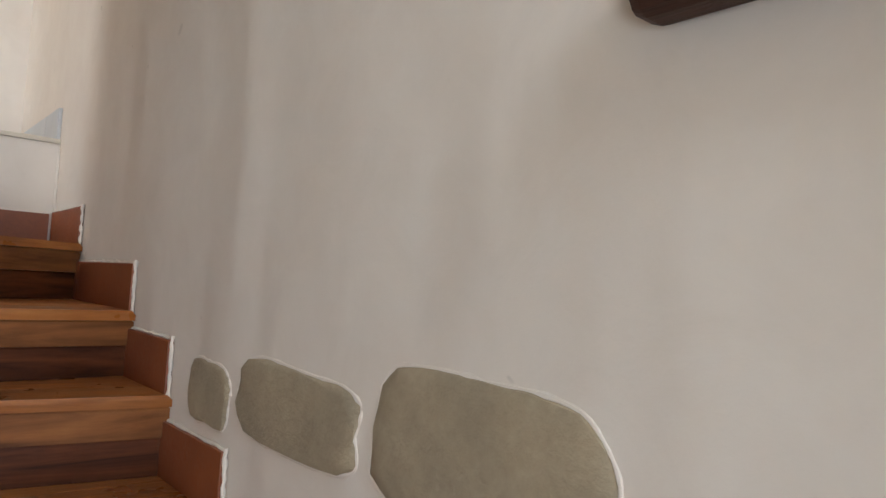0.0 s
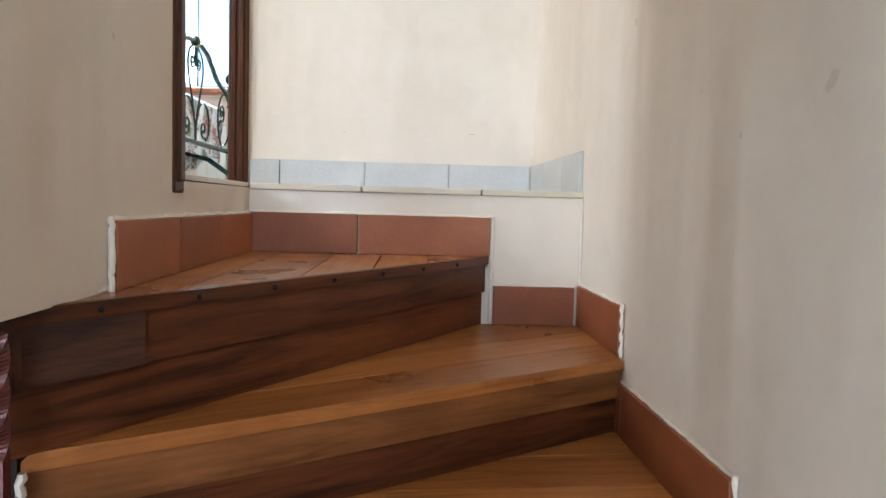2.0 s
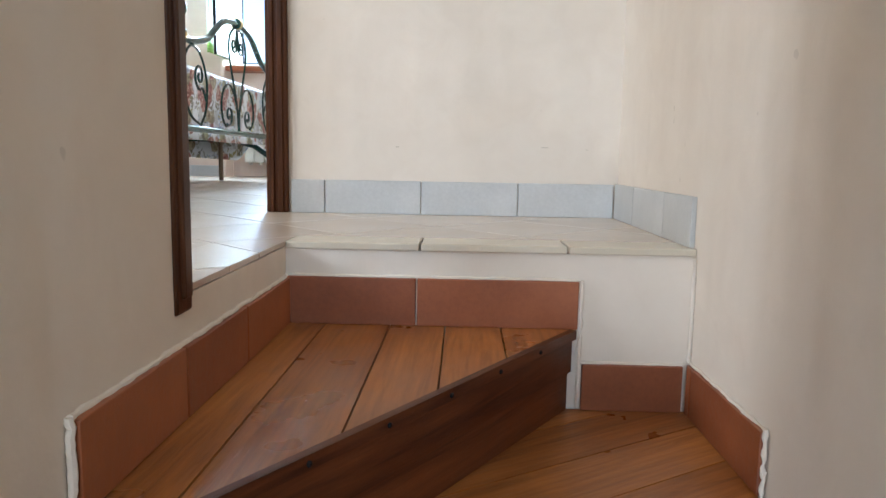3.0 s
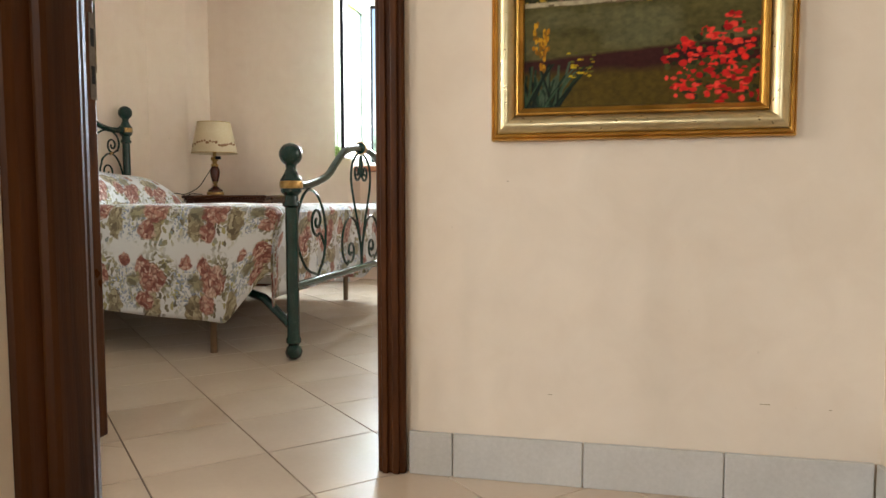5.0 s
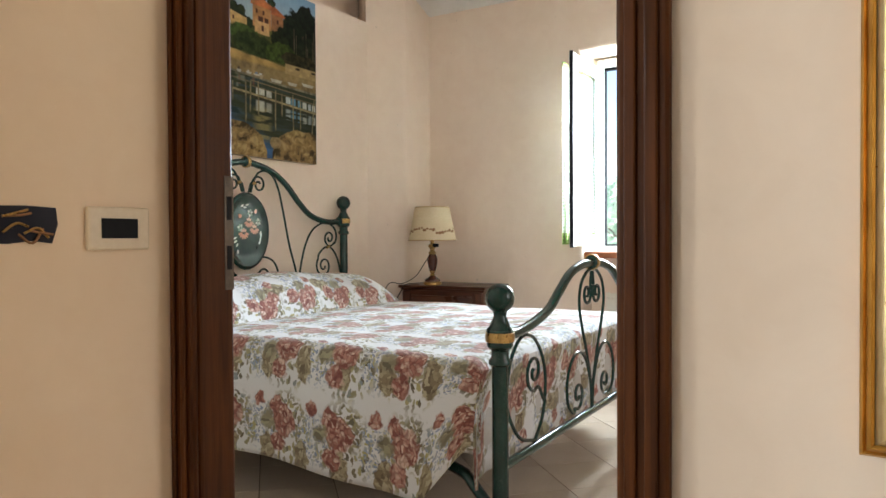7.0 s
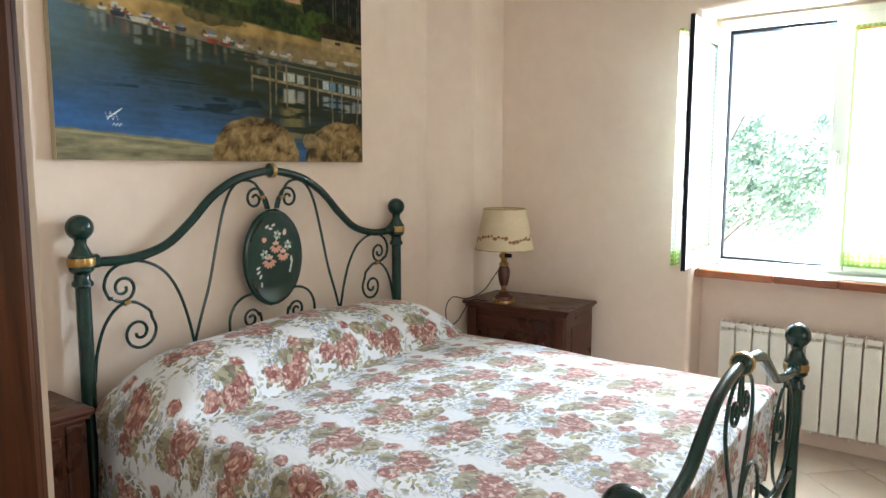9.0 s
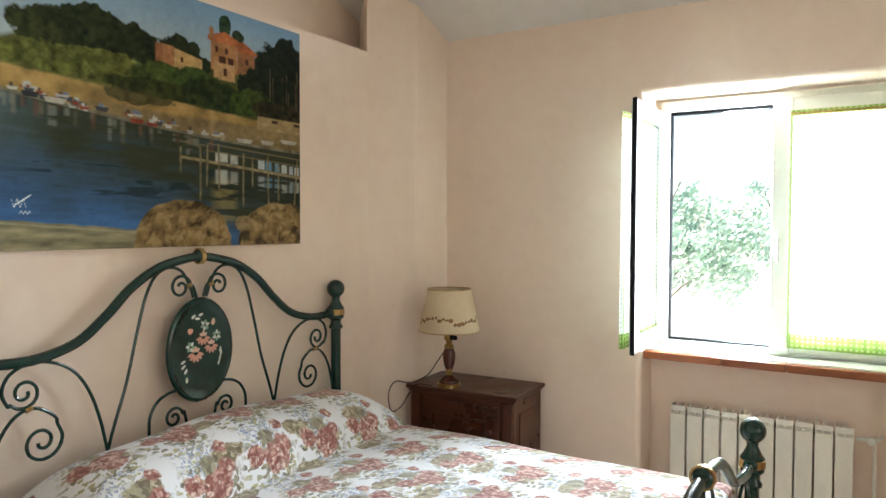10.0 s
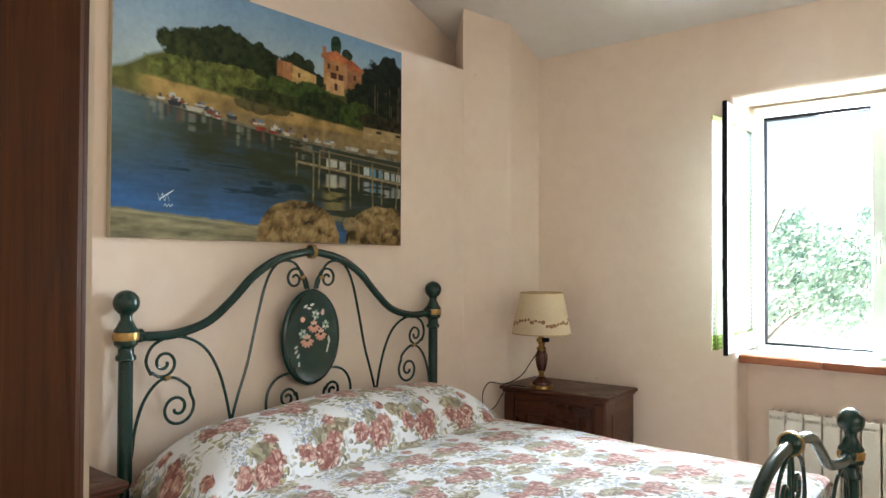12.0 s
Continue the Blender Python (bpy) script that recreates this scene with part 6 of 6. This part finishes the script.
def curtain(name, label, p0, p1, z0, z1, hem, wave, lean=0.0, cloth=M_CURTAIN):
    """A sheer strip between two plan points, with fine folds and a lace hem."""
    d = Vector((p1[0] - p0[0], p1[1] - p0[1]))
    w = d.length
    n = Vector((-d.y, d.x)).normalized()
    e = empty(name, p0[0], p0[1], z0)
    for nm, za, zb, mt in (("sheer", z0 + hem, z1, cloth), ("lace_hem", z0, z0 + hem - 0.0005, M_LACE), ("heading", z1 + 0.0005, z1 + 0.03, M_LACE)):
        bm = bmesh.new()
        lay_ = bm.loops.layers.uv.new("cloth")
        nu, nz = 60, 14
        rows_ = []
        for j in range(nz + 1):
            z = za + (zb - za) * j / nz
            flare = lean * max(0, (z1 - z) / (z1 - z0))
            rows_.append([(bm.verts.new((*(Vector((0, 0)) + d * (i / nu) * (1 + flare) + n * wave * math.sin(i * 0.9) * (0.4 + 0.6 * (z1 - z) / (z1 - z0))), z - z0)), (i / nu * w, z)) for i in range(nu + 1)])
        for a, b in zip(rows_, rows_[1:]):
            for i in range(nu):
                f = bm.faces.new((a[i][0], a[i + 1][0], b[i + 1][0], b[i][0]))
                for lp, q in zip(f.loops, (a[i], a[i + 1], b[i + 1], b[i])):
                    lp[lay_].uv = q[1]
        part(nm, bm, mt, e, "green lace hem" if nm == "lace_hem" else "", True)
    for u in (0.0, 0.975):
        bm = bmesh.new()
        cols = [[bm.verts.new((*(d * (u + k * 0.0125 + 0.004 * math.sin(j * 1.9)) - n * (wave + 0.002)), (z1 - z0) * j / 60)) for k in (0, 1, 2)] for j in range(61)]
        for a, b in zip(cols, cols[1:]):
            for k in (0, 1):
                bm.faces.new((a[k], a[k + 1], b[k + 1], b[k]))
        part("lace_edge", bm, M_LACE, e, "scalloped green lace edge")
    for j in range(26):
        bm = bmesh.new()
        q = d * 0.17 - n * (wave + 0.003)
        lathe(bm, [(0.004, 0), (0.0045, 0.001), (0.002, 0.002)], 0, 0, 0, 6)
        part("eyelet", bm, M_LACE, e, m=Matrix.Translation((q.x, q.y, (z1 - z0) * (j + 1.5) / 28)) @ Vector((-n.x, -n.y, 0)).to_track_quat("Z", "Y").to_matrix().to_4x4())
    bm = bmesh.new()
    tube(bm, [(0, 0, z1 + 0.012 - z0), (d.x, d.y, z1 + 0.012 - z0)], 0.005, 8)
    part("rod", bm, M_BRASS, e, "thin brass curtain rod", True)
    return tagged(e, label, "curtain", "window curtains")


curtain("curtain", "sheer white curtain with a green lace hem on the shut sash", (-1.215, WY - 0.078), (-0.765, WY - 0.078), 0.985, 2.165, 0.075, 0.004)
curtain("curtain", "sheer white curtain hanging from the open sash", (SX - 0.062, 6.80), (SX - 0.036, WY - 0.05), 0.985, 2.15, 0.075, 0.012, 0.0, M_DRAPE)

sill = tagged(new("window_sill"), "terracotta tile window sill", "window sill", kind="structure")
for x0, x1 in ((NL + 0.002, -1.50), (-1.497, -1.20), (-1.197, NR - 0.002)):
    bm = bmesh.new()
    bx(bm, x0, x1, 7.165, WY - 0.031, 0.886, 0.928, bevel=0.006)
    part("sill_tile", bm, M_TERRA, sill)
bm = bmesh.new()
bx(bm, NL + 0.002, NR - 0.002, 7.20, WY + 0.06, 0.9285, 0.9345)
part("sill_top", bm, M_WHITE, sill, "white painted sill top")

# ---- radiator ----
rad = tagged(empty("radiator", -1.335, 7.25, 0.10), "cream cast radiator standing in the window niche", "radiator")
sec = 0.0865
for k in range(10):
    x = -0.432 + sec * (k + 0.5)
    bm = bmesh.new()
    bx(bm, x - 0.039, x + 0.039, -0.045, -0.038, 0.02, 0.50, bevel=0.003)
    bx(bm, x - 0.008, x + 0.008, -0.0385, 0.04, 0.0, 0.54, bevel=0.004)
    bx(bm, x - 0.036, x + 0.036, 0.04, 0.046, 0.02, 0.50, bevel=0.003)
    bx(bm, x - 0.040, x + 0.040, -0.028, 0.028, 0.47, 0.515, bevel=0.01)
    bx(bm, x - 0.040, x + 0.040, -0.022, 0.022, 0.02, 0.065, bevel=0.01)
    bx(bm, x - 0.0385, x - 0.030, -0.044, 0.03, 0.503, 0.545, bevel=0.002)
    bx(bm, x - 0.030, x + 0.040, -0.044, -0.036, 0.515, 0.543, bevel=0.002)
    part("section", bm, M_RAD, rad)
for x in (-0.30, 0.30):
    bm = bmesh.new()
    bx(bm, x - 0.012, x + 0.012, 0.046, 0.083, 0.40, 0.44)
    part("bracket", bm, M_RAD, rad)
bm = bmesh.new()
tube(bm, smooth_line([(0.44, 0, 0.49), (0.50, 0, 0.49), (0.53, 0.02, 0.49), (0.54, 0.083, 0.49)], 5), 0.010, 10)
tube(bm, [(0.50, -0.001, 0.49), (0.50, -0.05, 0.495)], 0.017, 12)
part("valve", bm, M_WHITE, rad, "white radiator valve", True)
bm = bmesh.new()
tube(bm, [(0.515, 0.0, -0.10), (0.515, 0.0, 0.49)], 0.008, 10)
part("pipe", bm, M_RAD, rad, smooth=True)

# ---- outside ----
bm = bmesh.new()
bx(bm, -400, 400, FAR + 0.46, 900, -3.2, -3.0)
tagged(make("ground", bm, M_GRASS), "sunlit dry grass field outside the window", "ground", kind="structure")


def tree(x, y, z, size, seed):
    rnd = random.Random(seed)
    e = empty("tree", x, y, z)
    bm = bmesh.new()
    tube(bm, smooth_line([(0, 0, 0), (0.1, 0, size * 0.25), (0.0, 0.1, size * 0.5), (0.1, 0, size * 0.75)], 5), [0.13 - 0.006 * i for i in range(16)], 8)
    for k in range(7):
        a = k * 0.9
        tube(bm, smooth_line([(0.05, 0, size * (0.40 + 0.04 * k)), (0.6 * math.cos(a), 0.6 * math.sin(a), size * (0.50 + 0.05 * k)), (1.3 * math.cos(a), 1.3 * math.sin(a), size * (0.58 + 0.055 * k))], 4), [0.045 - 0.004 * i for i in range(9)], 6)
    part("trunk", bm, M_BARKT, e)
    verts, faces = [], []
    for c in range(64):
        a, q = rnd.uniform(0, 6.28), rnd.random() ** 0.5
        cx, cy, cz = size * 0.36 * q * math.cos(a), size * 0.36 * q * math.sin(a), size * (0.50 + 0.47 * rnd.random() * (1 - 0.5 * q))
        cr = size * rnd.uniform(0.04, 0.085)
        for i in range(90):
            p = Vector((rnd.gauss(0, 1), rnd.gauss(0, 1), rnd.gauss(0, 0.8))).normalized() * cr * rnd.random() ** 0.4 + Vector((cx, cy, cz))
            n1 = Vector((rnd.gauss(0, 1), rnd.gauss(0, 1), rnd.gauss(0, 1))).normalized()
            n2 = n1.orthogonal().normalized()
            n3 = n1.cross(n2)
            s = rnd.uniform(0.05, 0.11)
            b = len(verts)
            verts += [tuple(p + n2 * s), tuple(p + n3 * s * 0.5), tuple(p - n2 * s), tuple(p - n3 * s * 0.5)]
            faces.append((b, b + 1, b + 2, b + 3))
    mesh = bpy.data.meshes.new("crown")
    mesh.from_pydata(verts, [], faces)
    mesh.materials.append(M_LEAF)
    c = new("crown", mesh)
    c.parent = e
    # ordinary green tree; its paleness is glare painted into the leaves
    return tagged(e, "green tree with leaf colour paled to imitate glare", "tree", "trees outside")


for x, y, s, k in ((-5.6, 21.0, 6.2, 1), (-2.9, 22.5, 6.4, 2), (-8.4, 22.5, 6.3, 3), (-0.2, 24.0, 6.2, 4), (-11.0, 24.5, 6.6, 5)):
    tree(x, y, -3.0, s, k)

# ---- floor tiles, laid diagonally ----
S = 0.4355 / math.sqrt(2)


def inside(x, y):
    if 3.39 <= y <= 7.33:
        return -3.30 < x < EAST and (y < FAR or NL < x < NR)
    return WEST < x < (LEFT if y > 2.4 else LEFT - 0.131) and HALL < y < 3.39 or -3.2 < x <= WEST and HALL < y < 2.86 or LEFT <= x < RIGHT and 2.728 < y < 3.39


mesh_full = None
for i in range(-30, 30):
    for j in range(-30, 30):
        s_, d_ = 3.05 + (i + 0.5) * 0.4355, -4.693 + (j + 0.5) * 0.4355
        cx, cy = (s_ + d_) / 2, (s_ - d_) / 2
        if not (-3.6 < cx < EAST + 0.3 and HALL - 0.3 < cy < 7.5):
            continue
        h = S / math.sqrt(2) - 0.0022
        outline = [(cx + h, cy), (cx, cy + h), (cx - h, cy), (cx, cy - h)]
        if all(inside(*p) for p in outline):
            if mesh_full is None:
                bm = bmesh.new()
                prism(bm, [(h, 0), (0, h), (-h, 0), (0, -h)], -0.010, 0.0, 0.0015)
                ob = make("floor_tile", bm, M_TILE)
                mesh_full = ob.data
            else:
                ob = new("floor_tile", mesh_full)
            ob.parent = floor
            ob.matrix_local = pose(cx, cy, 0)
        else:
            zones = [((-3.30, EAST), (3.39, FAR)), ((NL, NR), (FAR, 7.33)), ((WEST, LEFT - 0.131), (HALL, 3.39)), ((-3.2, WEST), (HALL, 2.86)), ((LEFT - 0.131, LEFT), (2.05, 3.39)), ((LEFT, RIGHT), (2.730, 3.39))]
            for (x0, x1), (y0, y1) in zones:
                piece = cut(cut(cut(cut(outline, 1, 0, x1), -1, 0, -x0), 0, 1, y1), 0, -1, -y0)
                if len(piece) > 2:
                    area = abs(sum(p[0] * q[1] - q[0] * p[1] for p, q in zip(piece, piece[1:] + piece[:1]))) / 2
                    if area > 0.0004:
                        bm = bmesh.new()
                        prism(bm, piece, -0.010, 0.0, 0.0012)
                        part("floor_tile", bm, M_TILE, floor)
